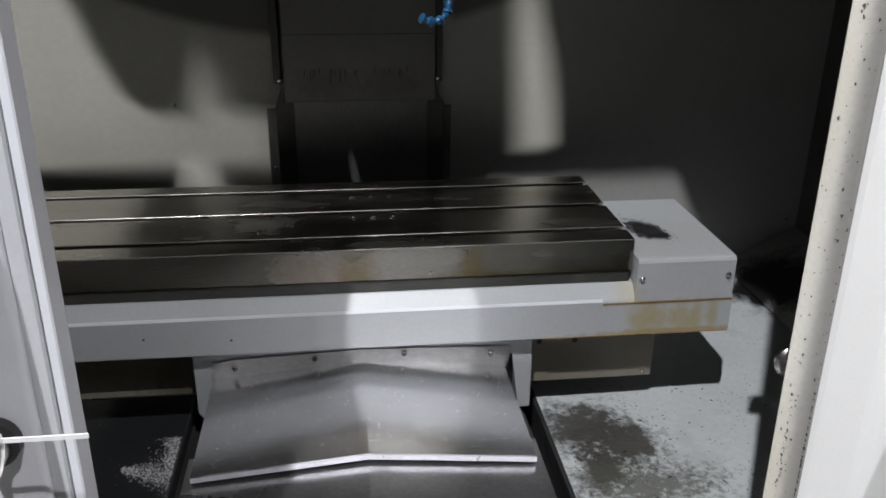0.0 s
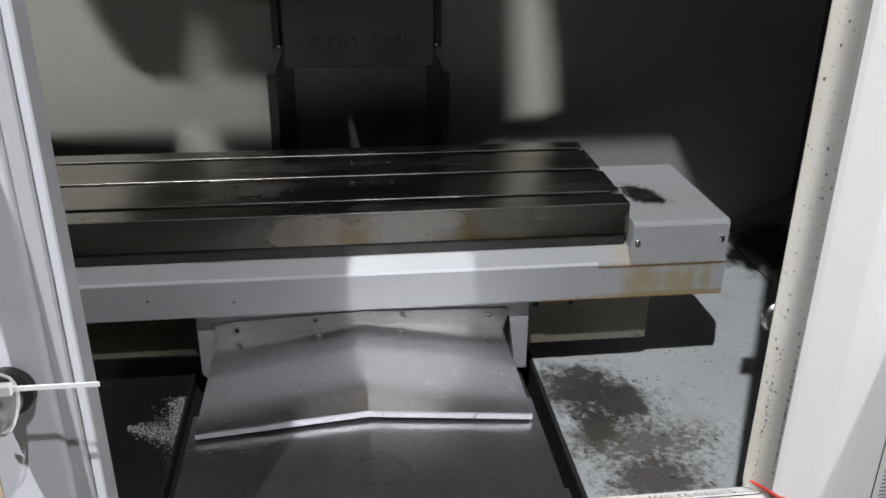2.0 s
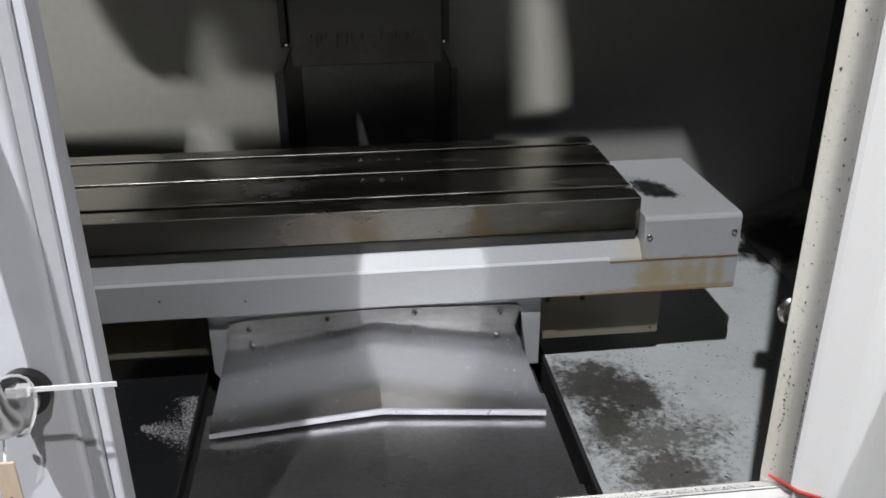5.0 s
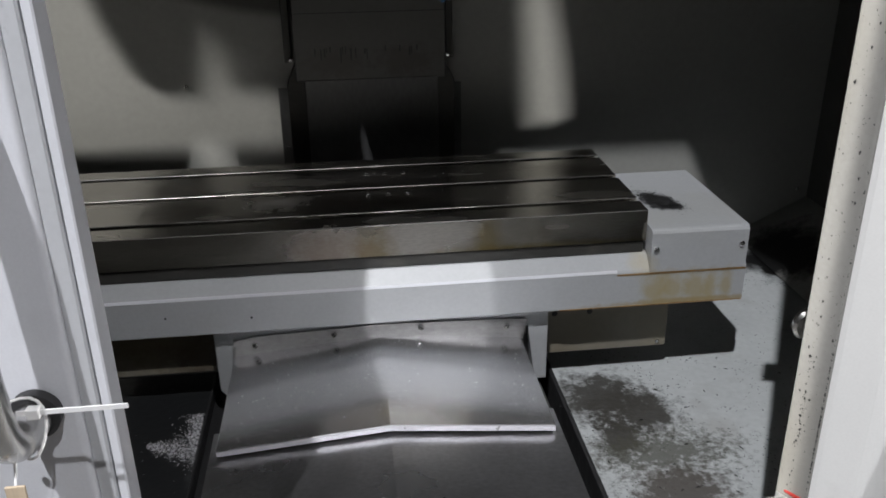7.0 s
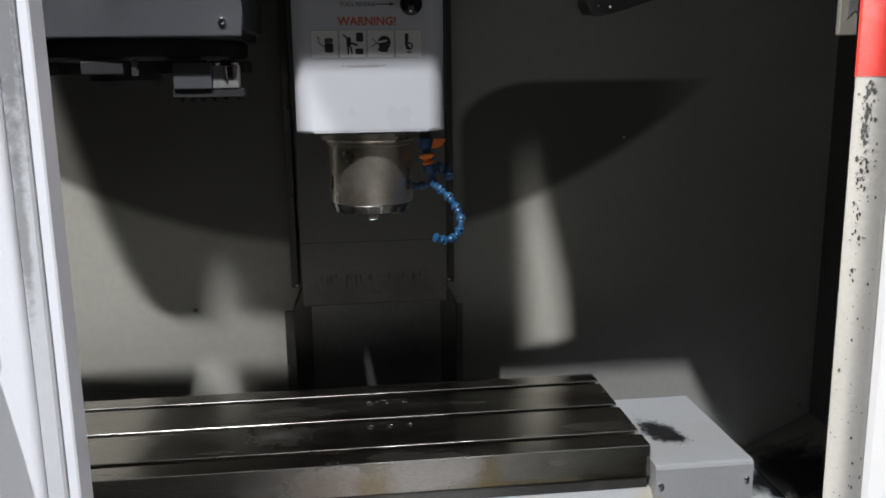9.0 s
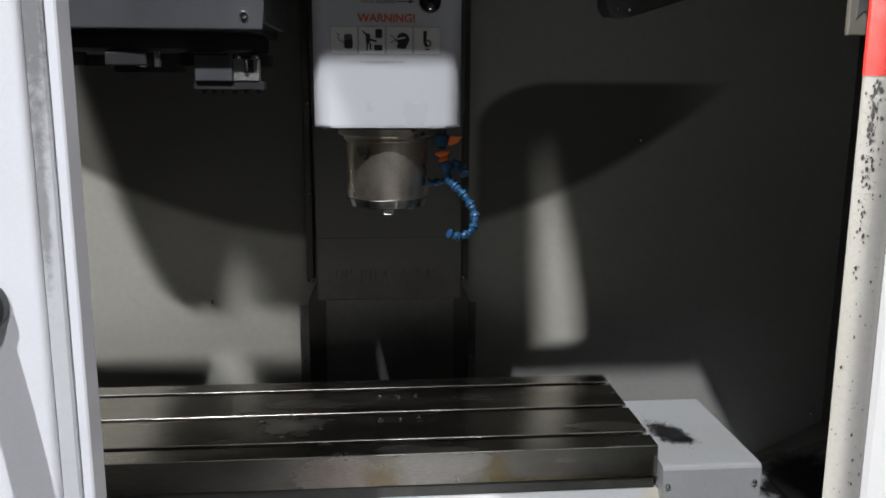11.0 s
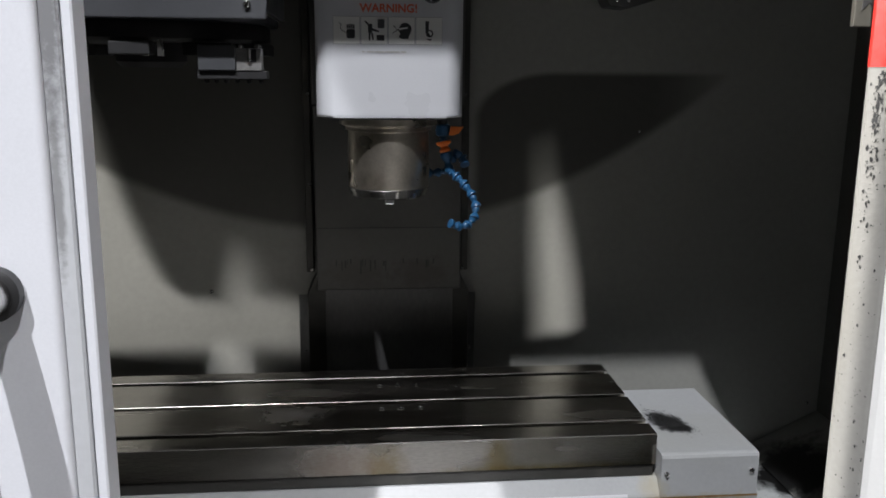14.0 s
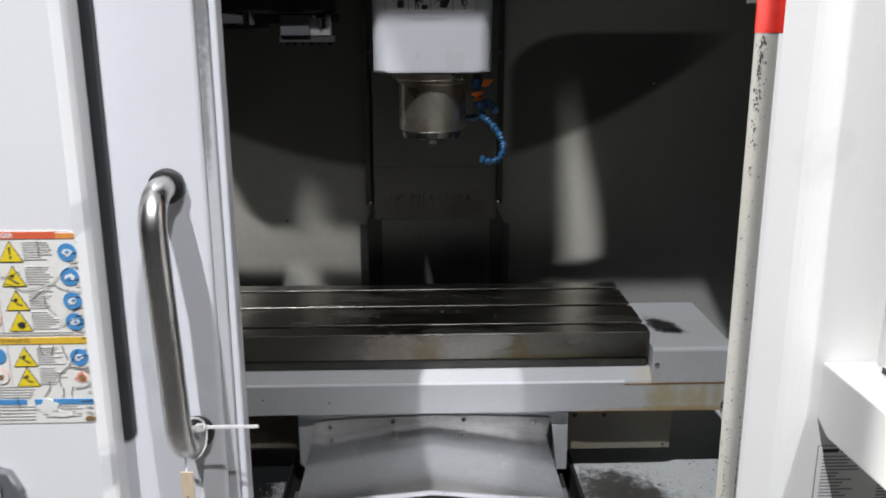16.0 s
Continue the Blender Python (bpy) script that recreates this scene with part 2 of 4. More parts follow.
RED = mat("red_adhesive_tape", (0.66, 0.03, 0.02), 0.45, vary=0.12, scale=25, fine=90, bump=0.06)
SEALANT = mat("dark_red_sealant", (0.40, 0.03, 0.022), 0.55, vary=0.25, scale=60, fine=200, bump=0.05)
PAPER = mat("white_label_film", (0.78, 0.78, 0.76), 0.45, vary=0.03, scale=20, bump=0.01)
AGED = mat("yellowed_label_film", (0.80, 0.79, 0.745), 0.5, vary=0.06, scale=16, bump=0.03, dirt=(0.50, 0.42, 0.29), dirt_low=0.60, dirt_high=0.8, dirt_scale=18)
INK = mat("black_ink", (0.03, 0.03, 0.033), 0.5, vary=0.1, scale=60, bump=0)
PALEINK = mat("faded_grey_ink", (0.28, 0.28, 0.29), 0.5, vary=0.1, scale=60, bump=0)
FAINT = mat("fine_grey_print", (0.46, 0.45, 0.43), 0.5, vary=0.1, scale=80, bump=0)
PINK = mat("faded_red_ink", (0.72, 0.30, 0.24), 0.5, vary=0.1, scale=60, bump=0)
REDINK = mat("orange_red_ink", (0.72, 0.13, 0.06), 0.5, vary=0.08, scale=60, bump=0)
YELLOW = mat("yellow_ink", (0.80, 0.62, 0.03), 0.5, vary=0.06, scale=40, bump=0)
OCHRE = mat("ochre_ink", (0.72, 0.45, 0.04), 0.5, vary=0.1, scale=40, bump=0)
ORANGEINK = mat("faded_orange_ink", (0.78, 0.30, 0.08), 0.5, vary=0.1, scale=60, bump=0)
BLUEINK = mat("blue_ink", (0.07, 0.27, 0.56), 0.5, vary=0.12, scale=60, bump=0)
NYLON = mat("white_nylon", (0.8, 0.8, 0.8), 0.4, vary=0.02, bump=0)
WOOD = mat("pale_wood_strip", (0.62, 0.5, 0.36), 0.6, vary=0.12, scale=30, stretch=(3, 3, 0.3), bump=0.03)
CHIP = mat("bright_metal_chips", (0.8, 0.8, 0.82), 0.3, 0.7, vary=0.2, scale=200, bump=0)
DARKCHIP = mat("dark_metal_chips", (0.05, 0.05, 0.05), 0.4, 0.4, vary=0.3, scale=200, bump=0)
RUST = mat("rusty_seam", (0.25, 0.15, 0.055), 0.7, vary=0.3, scale=60, bump=0.05)
# dark steel tone; also paints the shade of the undercut and lower column
UNDER = mat("matt_black_steel_and_shade", (0.045, 0.044, 0.040), 0.5, 0.2, vary=0.2, scale=12, fine=140, bump=0.04, stretch=(0.4, 1, 1), dirt=(0.10, 0.095, 0.08), dirt_low=0.55, dirt_high=0.8, dirt_scale=9)
# white enamel tinted warm for the light on the right-hand panels
WARMWHITE = mat("warm_lit_white_enamel", (0.84, 0.838, 0.82), 0.4, vary=0.03, scale=3, fine=400, bump=0.015, dirt=(0.56, 0.55, 0.52), dirt_low=0.62, dirt_high=0.9, dirt_scale=5)
DRIP = mat("dried_brown_oil", (0.06, 0.045, 0.035), 0.45, vary=0.3, scale=60, bump=0)
WORN = mat("worn_door_edge_paint", (0.52, 0.53, 0.55), 0.45, vary=0.05, scale=14, fine=150, bump=0.04, dirt=(0.46, 0.46, 0.46), dirt_low=0.58, dirt_high=0.85, dirt_scale=22, dirt_stretch=(1, 1, 0.3))
CONCRETE = mat("hall_concrete", (0.04, 0.04, 0.039), 0.6, vary=0.1, scale=1.5, fine=30, bump=0.02)
HALLWALL = mat("hall_grey_wall", (0.035, 0.036, 0.0375), 0.7, vary=0.04, scale=1, bump=0.01)

# dried coolant and rust on painted and steel faces
for cx, w in ((0.90, 0.025), (0.945, 0.02), (0.97, 0.012), (1.0, 0.01), (0.87, 0.02)):
    stain(GREY, (cx, -0.022, 0.757), (w, 0.03, 0.030), (0.31, 0.25, 0.11), 0.5, 0.5, 40, 0.65)
stain(GREY, (0.93, -0.022, 0.732), (0.14, 0.03, 0.006), (0.28, 0.21, 0.08), 0.4, 0.5, 50, 0.7)
stain(GREY, (0.848, -0.01, 0.805), (0.02, 0.04, 0.02), (0.38, 0.33, 0.20), 0.5, 0.5, 40, 0.5)
stain(STEEL, (0.38, 0.0, 0.845), (0.03, 0.02, 0.05), (0.30, 0.22, 0.07), 0.5, 0.5, 30, 0.6)
stain(STEEL, (0.575, 0.0, 0.86), (0.02, 0.02, 0.04), (0.34, 0.25, 0.08), 0.5, 0.5, 30, 0.6)
stain(STEEL, (0.68, 0.0, 0.838), (0.18, 0.02, 0.012), (0.30, 0.22, 0.06), 0.5, 0.5, 40, 0.7)
stain(STEEL, (0.30, 0.0, 0.86), (0.06, 0.02, 0.03), (0.30, 0.21, 0.15), 0.5, 0.6, 40, 0.5, 0.5)
stain(STEEL, (0.22, 0.13, 0.9), (0.05, 0.03, 0.02), (0.62, 0.60, 0.56), 0.6, 0.7, 40, 0.6, 0.45)
for cx, cy, w, d in ((0.78, -0.04, 0.085, 0.08), (0.83, -0.09, 0.07, 0.07), (0.78, -0.16, 0.04, 0.05)):
    stain(PAN, (cx, cy, 0.55), (w, d, 0.2), (0.05, 0.048, 0.043), 0.35, 0.7, 48, 0.95, 0.3)
stain(PAN, (0.83, -0.21, 0.55), (0.11, 0.05, 0.2), (0.07, 0.07, 0.055), 0.5, 1.2, 90, 0.8, 0.35)
stain(PAN, (0.835, -0.30, 0.55), (0.075, 0.05, 0.2), (0.075, 0.066, 0.058), 0.35, 0.8, 60, 0.92, 0.3)
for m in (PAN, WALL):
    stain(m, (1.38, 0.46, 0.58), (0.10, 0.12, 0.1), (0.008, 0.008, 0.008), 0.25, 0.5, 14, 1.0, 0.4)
stain(BEIGE, (0.01, 0.038, 0.69), (0.11, 0.04, 0.045), (0.11, 0.085, 0.04), 0.5, 0.6, 30, 0.7)
stain(BEIGE, (0.07, 0.038, 0.65), (0.05, 0.04, 0.05), (0.06, 0.045, 0.025), 0.5, 0.7, 40, 0.7)
# left pan goes near-black, painting in the shade around its lit patch
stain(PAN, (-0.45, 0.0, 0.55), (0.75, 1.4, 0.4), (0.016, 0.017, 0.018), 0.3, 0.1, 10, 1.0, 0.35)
stain(GREY, (0.913, 0.114, 0.8715), (0.030, 0.042, 0.03), (0.012, 0.012, 0.013), 0.25, 0.55, 60, 1.0, 0.5)
stain(GREY, (0.933, 0.088, 0.8715), (0.016, 0.022, 0.03), (0.012, 0.012, 0.013), 0.25, 0.6, 70, 1.0, 0.5)
stain(COLUMN, (0.33, 0.55, 1.06), (0.06, 0.1, 0.03), (0.05, 0.04, 0.035), 0.4, 0.7, 45, 0.4)
stain(COLUMN, (0.48, 0.55, 1.06), (0.06, 0.1, 0.03), (0.05, 0.035, 0.03), 0.4, 0.7, 45, 0.4)


stain(WORN, (0.117, -0.6745, 1.58), (0.010, 0.03, 0.10), (0.16, 0.16, 0.165), 0.4, 0.5, 120, 0.85)
stain(WORN, (0.116, -0.6745, 1.43), (0.004, 0.03, 0.06), (0.17, 0.17, 0.17), 0.4, 0.5, 140, 0.7)


# ---- mesh tools ----
def finish(name, bm, material, parent=None, smooth=False):
    me = bpy.data.meshes.new(name)
    bmesh.ops.recalc_face_normals(bm, faces=bm.faces)
    bm.to_mesh(me)
    bm.free()
    me.materials.append(material)
    if smooth:
        for p in me.polygons:
            p.use_smooth = True
        me.set_sharp_from_angle(angle=radians(40))
    ob = new(name, me)
    ob.parent = parent
    return ob


def part(name, bm, material, parent, label="", smooth=False):
    ob = finish(name, bm, material, parent, smooth)
    return tagged(ob, label) if label else ob


def thing(name, label, category, group="", kind=""):
    return tagged(new(name), label, category, group, kind)


def box(x0, x1, y0, y1, z0, z1, bevel=0.0, seg=2):
    bm = bmesh.new()
    bmesh.ops.create_cube(bm, size=1, matrix=Matrix.Translation(((x0 + x1) / 2, (y0 + y1) / 2, (z0 + z1) / 2)) @ Matrix.Diagonal((x1 - x0, y1 - y0, z1 - z0, 1)))
    if bevel:
        bmesh.ops.bevel(bm, geom=bm.edges[:], offset=bevel, segments=seg, affect="EDGES", profile=0.5)
    return bm


def prism(points, axis, lo, hi, bevel=0.0, seg=2):
    """A closed outline (pairs) extruded along an axis: 'x' takes (y, z), 'y' takes (x, z), 'z' takes (x, y)."""
    bm = bmesh.new()
    put = {"x": lambda a, b, c: (c, a, b), "y": lambda a, b, c: (a, c, b), "z": lambda a, b, c: (a, b, c)}[axis]
    low = [bm.verts.new(put(a, b, lo)) for a, b in points]
    top = [bm.verts.new(put(a, b, hi)) for a, b in points]
    k = len(points)
    bm.faces.new(low)
    bm.faces.new(top[::-1])
    for i in range(k):
        bm.faces.new((low[i], top[i], top[(i + 1) % k], low[(i + 1) % k]))
    if bevel:
        bmesh.ops.bevel(bm, geom=bm.edges[:], offset=bevel, segments=seg, affect="EDGES", profile=0.5)
    return bm


def lathe(profile, at, axis="z", steps=40, bm=None):
    """Turns (radius, height) pairs round an axis through at."""
    bm = bm or bmesh.new()
    turn = {"z": Matrix.Identity(4), "y": Matrix.Rotation(radians(90), 4, "X"), "x": Matrix.Rotation(radians(90), 4, "Y")}[axis]
    m = Matrix.Translation(at) @ turn
    rings = []
    for r, h in profile:
        rings.append([bm.verts.new(m @ Vector((r * math.cos(2 * math.pi * i / steps), r * math.sin(2 * math.pi * i / steps), h))) for i in range(steps)])
    for a, b in zip(rings, rings[1:]):
        for i in range(steps):
            bm.faces.new((a[i], a[(i + 1) % steps], b[(i + 1) % steps], b[i]))
    bm.faces.new(rings[0][::-1])
    bm.faces.new(rings[-1])
    return bm


def tube(points, radius, sides=14, bm=None, radii=None):
    """A round tube along points."""
    bm = bm or bmesh.new()
    pts = [Vector(p) for p in points]
    rings, side = [], None
    for i, p in enumerate(pts):
        d = (pts[min(i + 1, len(pts) - 1)] - pts[max(i - 1, 0)]).normalized()
        side = (side - d * side.dot(d)).normalized() if side else d.orthogonal().normalized()
        up = d.cross(side)
        r = radii[i] if radii else radius
        rings.append([bm.verts.new(p + r * (math.cos(2 * math.pi * k / sides) * side + math.sin(2 * math.pi * k / sides) * up)) for k in range(sides)])
    for a, b in zip(rings, rings[1:]):
        for k in range(sides):
            bm.faces.new((a[k], a[(k + 1) % sides], b[(k + 1) % sides], b[k]))
    bm.faces.new(rings[0][::-1])
    bm.faces.new(rings[-1])
    return bm


def arc(cx, cy, r, a0, a1, n):
    return [(cx + r * math.cos(radians(a0 + (a1 - a0) * i / n)), cy + r * math.sin(radians(a0 + (a1 - a0) * i / n))) for i in range(n + 1)]


def rounded(x0, x1, y0, y1, r, n=6):
    """A rounded rectangle's outline."""
    return arc(x1 - r, y0 + r, r, -90, 0, n) + arc(x1 - r, y1 - r, r, 0, 90, n) + arc(x0 + r, y1 - r, r, 90, 180, n) + arc(x0 + r, y0 + r, r, 180, 270, n)


def bolt(parent, at, r=0.005, axis="-y", name="bolt"):
    """A domed socket screw whose head looks along the axis."""
    prof = [(r, 0.0), (r, r * 0.35), (r * 0.85, r * 0.75), (r * 0.5, r * 0.95), (r * 0.42, r * 0.6), (0.0005, r * 0.6)]
    bm = lathe(prof, (0, 0, 0), "z", 14)
    bmesh.ops.transform(bm, matrix=Matrix.Translation(at) @ {"-y": Matrix.Rotation(radians(90), 4, "X"), "z": Matrix.Identity(4), "-x": Matrix.Rotation(radians(-90), 4, "Y")}[axis], verts=bm.verts)
    return part(name, bm, CHROME, parent, "domed steel socket screw", True)


def words(parent, text, x, y, z, size, material, align="LEFT", squeeze=1.0, name="lettering", bold=0.0):
    """A line of lettering on a face that looks to -y."""
    cu = bpy.data.curves.new(name, "FONT")
    cu.body, cu.size, cu.align_x, cu.offset = text, size, align, bold
    cu.align_y, cu.resolution_u = "CENTER", 3
    cu.materials.append(material)
    ob = new(name, cu)
    ob.matrix_world = pose(x, y, z, 90, 0, 0) @ Matrix.Diagonal((squeeze, 1, 1, 1))
    ob.parent = parent
    return ob


def bar(parent, x0, x1, z0, z1, y, material, name="printed_bar", label=""):
    return part(name, box(x0, x1, y - 0.0004, y + 0.0004, z0, z1), material, parent, label)


def flat(parent, outline, y, material, name="printed_shape", thick=0.0008, label=""):
    return part(name, prism(outline, "y", y - thick / 2, y + thick / 2), material, parent, label)


# ---- the enclosure ----
def wall(name, bm, material, label):
    return tagged(finish(name, bm, material), label, "wall", kind="structure")


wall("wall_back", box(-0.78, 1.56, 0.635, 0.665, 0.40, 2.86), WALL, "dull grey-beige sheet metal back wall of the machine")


def pierced(x0, x1, y0, y1, z0, z1, openings):
    """A side wall with openings of the given outlines (y, z), cut right through."""
    bm = bmesh.new()
    loops = [[(y0, z0), (y1, z0), (y1, z1), (y0, z1)]] + openings
    for x in (x0, x1):
        edges = []
        for loop in loops:
            r = [bm.verts.new((x, y, z)) for y, z in loop]
            edges += [bm.edges.new((r[i], r[(i + 1) % len(r)])) for i in range(len(r))]
        bmesh.ops.triangle_fill(bm, use_beauty=True, edges=edges)
    bm.verts.ensure_lookup_table()
    k, start = sum(len(loop) for loop in loops), 0
    for loop in loops:
        for i in range(len(loop)):
            a, b = start + i, start + (i + 1) % len(loop)
            bm.faces.new((bm.verts[a], bm.verts[b], bm.verts[k + b], bm.verts[k + a]))
        start += len(loop)
    return bm


def cast(lamp, x, z, plane):
    """Where the light from a lamp to (x, z) on the back wall crosses a side wall: (y, z)."""
    f = (plane - lamp.x) / (x - lamp.x)
    return (lamp.y + (0.635 - lamp.y) * f, lamp.z + (z - lamp.z) * f)


# outlines of light patches; invented side openings are cut to cast them
LEFT_PATCH = [(-0.45, 0.862), (0.0, 0.862), (0.0, 0.79), (0.066, 0.79), (0.070, 0.862), (0.215, 0.862), (0.215, 0.985), (0.088, 0.985), (0.071, 1.145), (0.045, 1.06), (0.022, 0.985), (-0.06, 0.985), (-0.115, 1.03), (-0.165, 1.13), (-0.205, 1.25), (-0.245, 1.40), (-0.30, 1.62), (-0.45, 1.68)]
RIGHT_PATCHES = [[(0.774, 0.88), (0.873, 0.88), (0.864, 0.98), (0.843, 1.09), (0.818, 1.19), (0.790, 1.29), (0.764, 1.40), (0.762, 1.15)]]
wall("wall_right", pierced(1.52, 1.523, -0.66, 0.635, 0.40, 2.86, [[cast(LAMP_RIGHT, x, z, 1.52) for x, z in gap] for gap in RIGHT_PATCHES]), INNER, "dark right side wall, its opening added to shape lamp light")
wall("wall_left", pierced(-0.713, -0.71, -0.60, 0.635, 0.40, 2.86, [[cast(LAMP_LEFT, x, z, -0.71) for x, z in LEFT_PATCH]]), INNER, "dark left side wall, its opening added to shape lamp light")
# unseen roof, closed here to keep the inside dark
tagged(finish("ceiling", box(-0.78, 1.56, -0.60, 0.665, 2.86, 2.89), INNER), "unseen dark roof added to keep light out", "ceiling", kind="structure")
HEADER_Z = 2.65
wall("wall_header", box(-0.78, 1.56, -0.66, -0.60, HEADER_Z, 2.92, 0.004), WHITE, "white enamelled header over the door opening")

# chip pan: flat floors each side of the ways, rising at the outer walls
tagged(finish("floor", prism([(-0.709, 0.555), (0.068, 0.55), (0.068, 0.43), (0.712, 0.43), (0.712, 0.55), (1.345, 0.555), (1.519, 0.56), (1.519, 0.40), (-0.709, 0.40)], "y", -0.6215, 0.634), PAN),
       "worn pale chip pan with dark oily patches, left side darkened for shade", "floor", kind="structure")
# black strips and blocks line the gaps beside the way covers
for x0, x1, nm in ((0.0685, 0.073, "trim_left_rail"), (0.703, 0.7115, "trim_right_rail")):
    tagged(finish(nm, box(x0, x1, -0.598, 0.55, 0.431, 0.562, 0.002), BLACK), "black steel strip beside the way covers", "trim", kind="structure")
tagged(finish("trim_right_slope", prism([(1.330, 0.560), (1.345, 0.556), (1.518, 0.565), (1.518, 0.655)], "y", -0.60, 0.633), WALL), "sloping dull sheet along the side wall", "trim", kind="structure")
rail = thing("guide_channel", "dark steel guide channel beside the way covers", "guide rail")
part("channel_lip", box(0.670, 0.676, -0.598, -0.004, 0.50, 0.570, 0.002), UNDER, rail)
bolt(rail, (0.690, -0.34, 0.50), 0.006, "z")
bolt(rail, (0.094, -0.42, 0.54), 0.006, "z")
part("channel_base", box(0.0735, 0.104, -0.598, 0.50, 0.432, 0.54, 0.002), BLACK, rail)
part("channel_base", box(0.670, 0.7025, -0.598, 0.50, 0.432, 0.4998, 0.002), BLACK, rail)

# front: sill, post and panels round the opening
wall("wall_sill", prism([(-0.622, 0.40), (-0.622, 0.808), (-0.627, 0.815), (-0.655, 0.828), (-0.662, 0.822), (-0.662, 0.40)], "x", -0.78, 0.80), CHIPPED, "white enamelled sill with chipped paint")
sill_line = thing("sill_track", "thin dark slot in the white sill", "door track")
for name, y0, y1, m, tip in (("slot", -0.6545, -0.6525, BLACK, ""), ("bright_strip", -0.6522, -0.6465, NYLON, "bright worn strip"), ("dirt_line", -0.6462, -0.6452, DARKCHIP, "line of dark dirt")):
    za, zb = 0.815 - (0.627 + y0) * 0.464, 0.815 - (0.627 + y1) * 0.464
    part(name, prism([(y0, za - 0.001), (y0, za + 0.0006), (y1, zb + 0.0006), (y1, zb - 0.001)], "x", 0.30, 0.792), m, sill_line, tip)
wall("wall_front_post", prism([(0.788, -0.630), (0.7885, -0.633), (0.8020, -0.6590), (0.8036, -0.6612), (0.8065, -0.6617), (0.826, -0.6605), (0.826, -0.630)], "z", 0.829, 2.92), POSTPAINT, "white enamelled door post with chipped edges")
wall("wall_front_right", prism([(0.8040, -0.6625), (0.8080, -0.6662), (0.838, -0.6848), (0.846, -0.6876), (0.854, -0.6893), (0.864, -0.690), (1.30, -0.690), (1.30, -0.665), (0.850, -0.665), (0.8265, -0.6618)], "z", 0.835, 2.92), WARMWHITE, "white enamelled front panel with a bent edge")
wall("wall_front_lower", prism([(0.801, -0.60), (0.801, -0.666), (0.846, -0.6868), (0.872, -0.692), (1.30, -0.692), (1.30, -0.64)], "z", 0.0, 0.832), WARMWHITE, "white enamelled panel under the door post")
wall("wall_front_skirt", box(-1.2, 0.80, -0.668, -0.664, 0.0, 0.808), WHITE, "white enamelled apron panel under the sill")
wall("wall_right_outer", box(1.301, 1.56, -0.69, -0.664, 0.0, 2.92), WHITE, "white enamelled outer panel")

# unseen gusset, added to cut the light patch's right end on a slant
wall("wall_light_gusset", prism([(0.788, 2.19), (0.788, 2.70), (0.5305, 2.70)], "y", -0.66, -0.645), WHITE, "unseen white gusset added to trim the lamp light")

# fixed outer panel at the left with its rolled edge
wall("wall_front_left", prism([(-1.2, -0.735), (-0.029, -0.735), (-0.018, -0.730), (-0.014, -0.720), (-0.014, -0.690), (-0.020, -0.690), (-0.024, -0.724), (-1.2, -0.728)], "z", 0.0, 2.08), WHITE,
     "white enamelled fixed front panel with a rolled edge")

# ---- sliding door ----
door = tagged(new("door_1"), "white enamelled sliding door, half open, with a steel bar handle", "door", kind="structure")
part("door_panel", prism([(-0.85, -0.682), (0.106, -0.682)] + arc(0.106, -0.676, 0.006, -90, 0, 5)[1:] + [(0.112, -0.668), (-0.85, -0.668)], "z", 0.838, 2.08), DOORPAINT, door, "", True)
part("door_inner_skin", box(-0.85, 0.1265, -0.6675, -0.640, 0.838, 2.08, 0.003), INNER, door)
part("edge_trim", prism([(0.1125, -0.6745), (0.1245, -0.6745), (0.126, -0.672), (0.126, -0.668), (0.1125, -0.668)], "z", 0.838, 2.08), WORN, door, "worn grey edge strip")
part("edge_lip", prism([(0.1270, -0.6700), (0.1282, -0.6715), (0.1340, -0.6715), (0.1355, -0.670), (0.1355, -0.642), (0.1270, -0.642)], "z", 0.838, 2.08), DOORPAINT, door)
part("recess_strip", prism(arc(-0.0145, 1.035, 0.0155, 180, 360, 8) + [(0.001, 2.07), (-0.030, 2.07)], "y", -0.6845, -0.6825), DARKGREY, door, "dark grey rounded recess strip")
HX, HY, HB, HT = 0.068, -0.760, 1.032, 1.352
rr = 0.045
pts = [(HX, -0.684, HT)] + [(HX, HY + rr - rr * math.sin(a), HT - rr + rr * math.cos(a)) for a in [radians(i * 9) for i in range(11)]]
pts = pts + [(HX, HY, HT - rr - (HT - HB - 2 * rr) * i / 8) for i in range(1, 8)]
pts = pts + [(HX, HY + rr - rr * math.cos(a), HB + rr - rr * math.sin(a)) for a in [radians(i * 9) for i in range(11)]] + [(HX, -0.684, HB)]
pts = [(x + 0.012 * (HT - z) / (HT - HB), y, z) for x, y, z in pts]
handle = part("handle", tube(pts, 0.0155, 24), TUBE, door, "bent steel tube handle", True)
for x, z in ((HX, HT), (HX + 0.012, HB)):
    part("collar", lathe([(0.018, 0), (0.021, 0.002), (0.021, 0.012), (0.0175, 0.014), (0.0165, 0.014)], (x, -0.6825, z), "y", 28), BLACK, handle, "black rubber collar", True)
TX, TB = 0.076, 1.045
tie = thing("cable_tie", "white nylon cable tie round the handle", "cable tie")
part("loop", tube([(TX + 0.003 + 0.022 * math.cos(radians(a)), -0.725 + 0.010 * math.sin(radians(a * 2)), TB - 0.003 + 0.026 * math.sin(radians(a))) for a in range(0, 361, 15)], 0.0013, 8), NYLON, tie)
part("tail", box(TX + 0.006, TX + 0.090, -0.7275, -0.7260, TB + 0.0105, TB + 0.0145), NYLON, tie)
part("tie_head", box(TX + 0.014, TX + 0.024, -0.731, -0.723, TB + 0.008, TB + 0.017, 0.001), NYLON, tie)
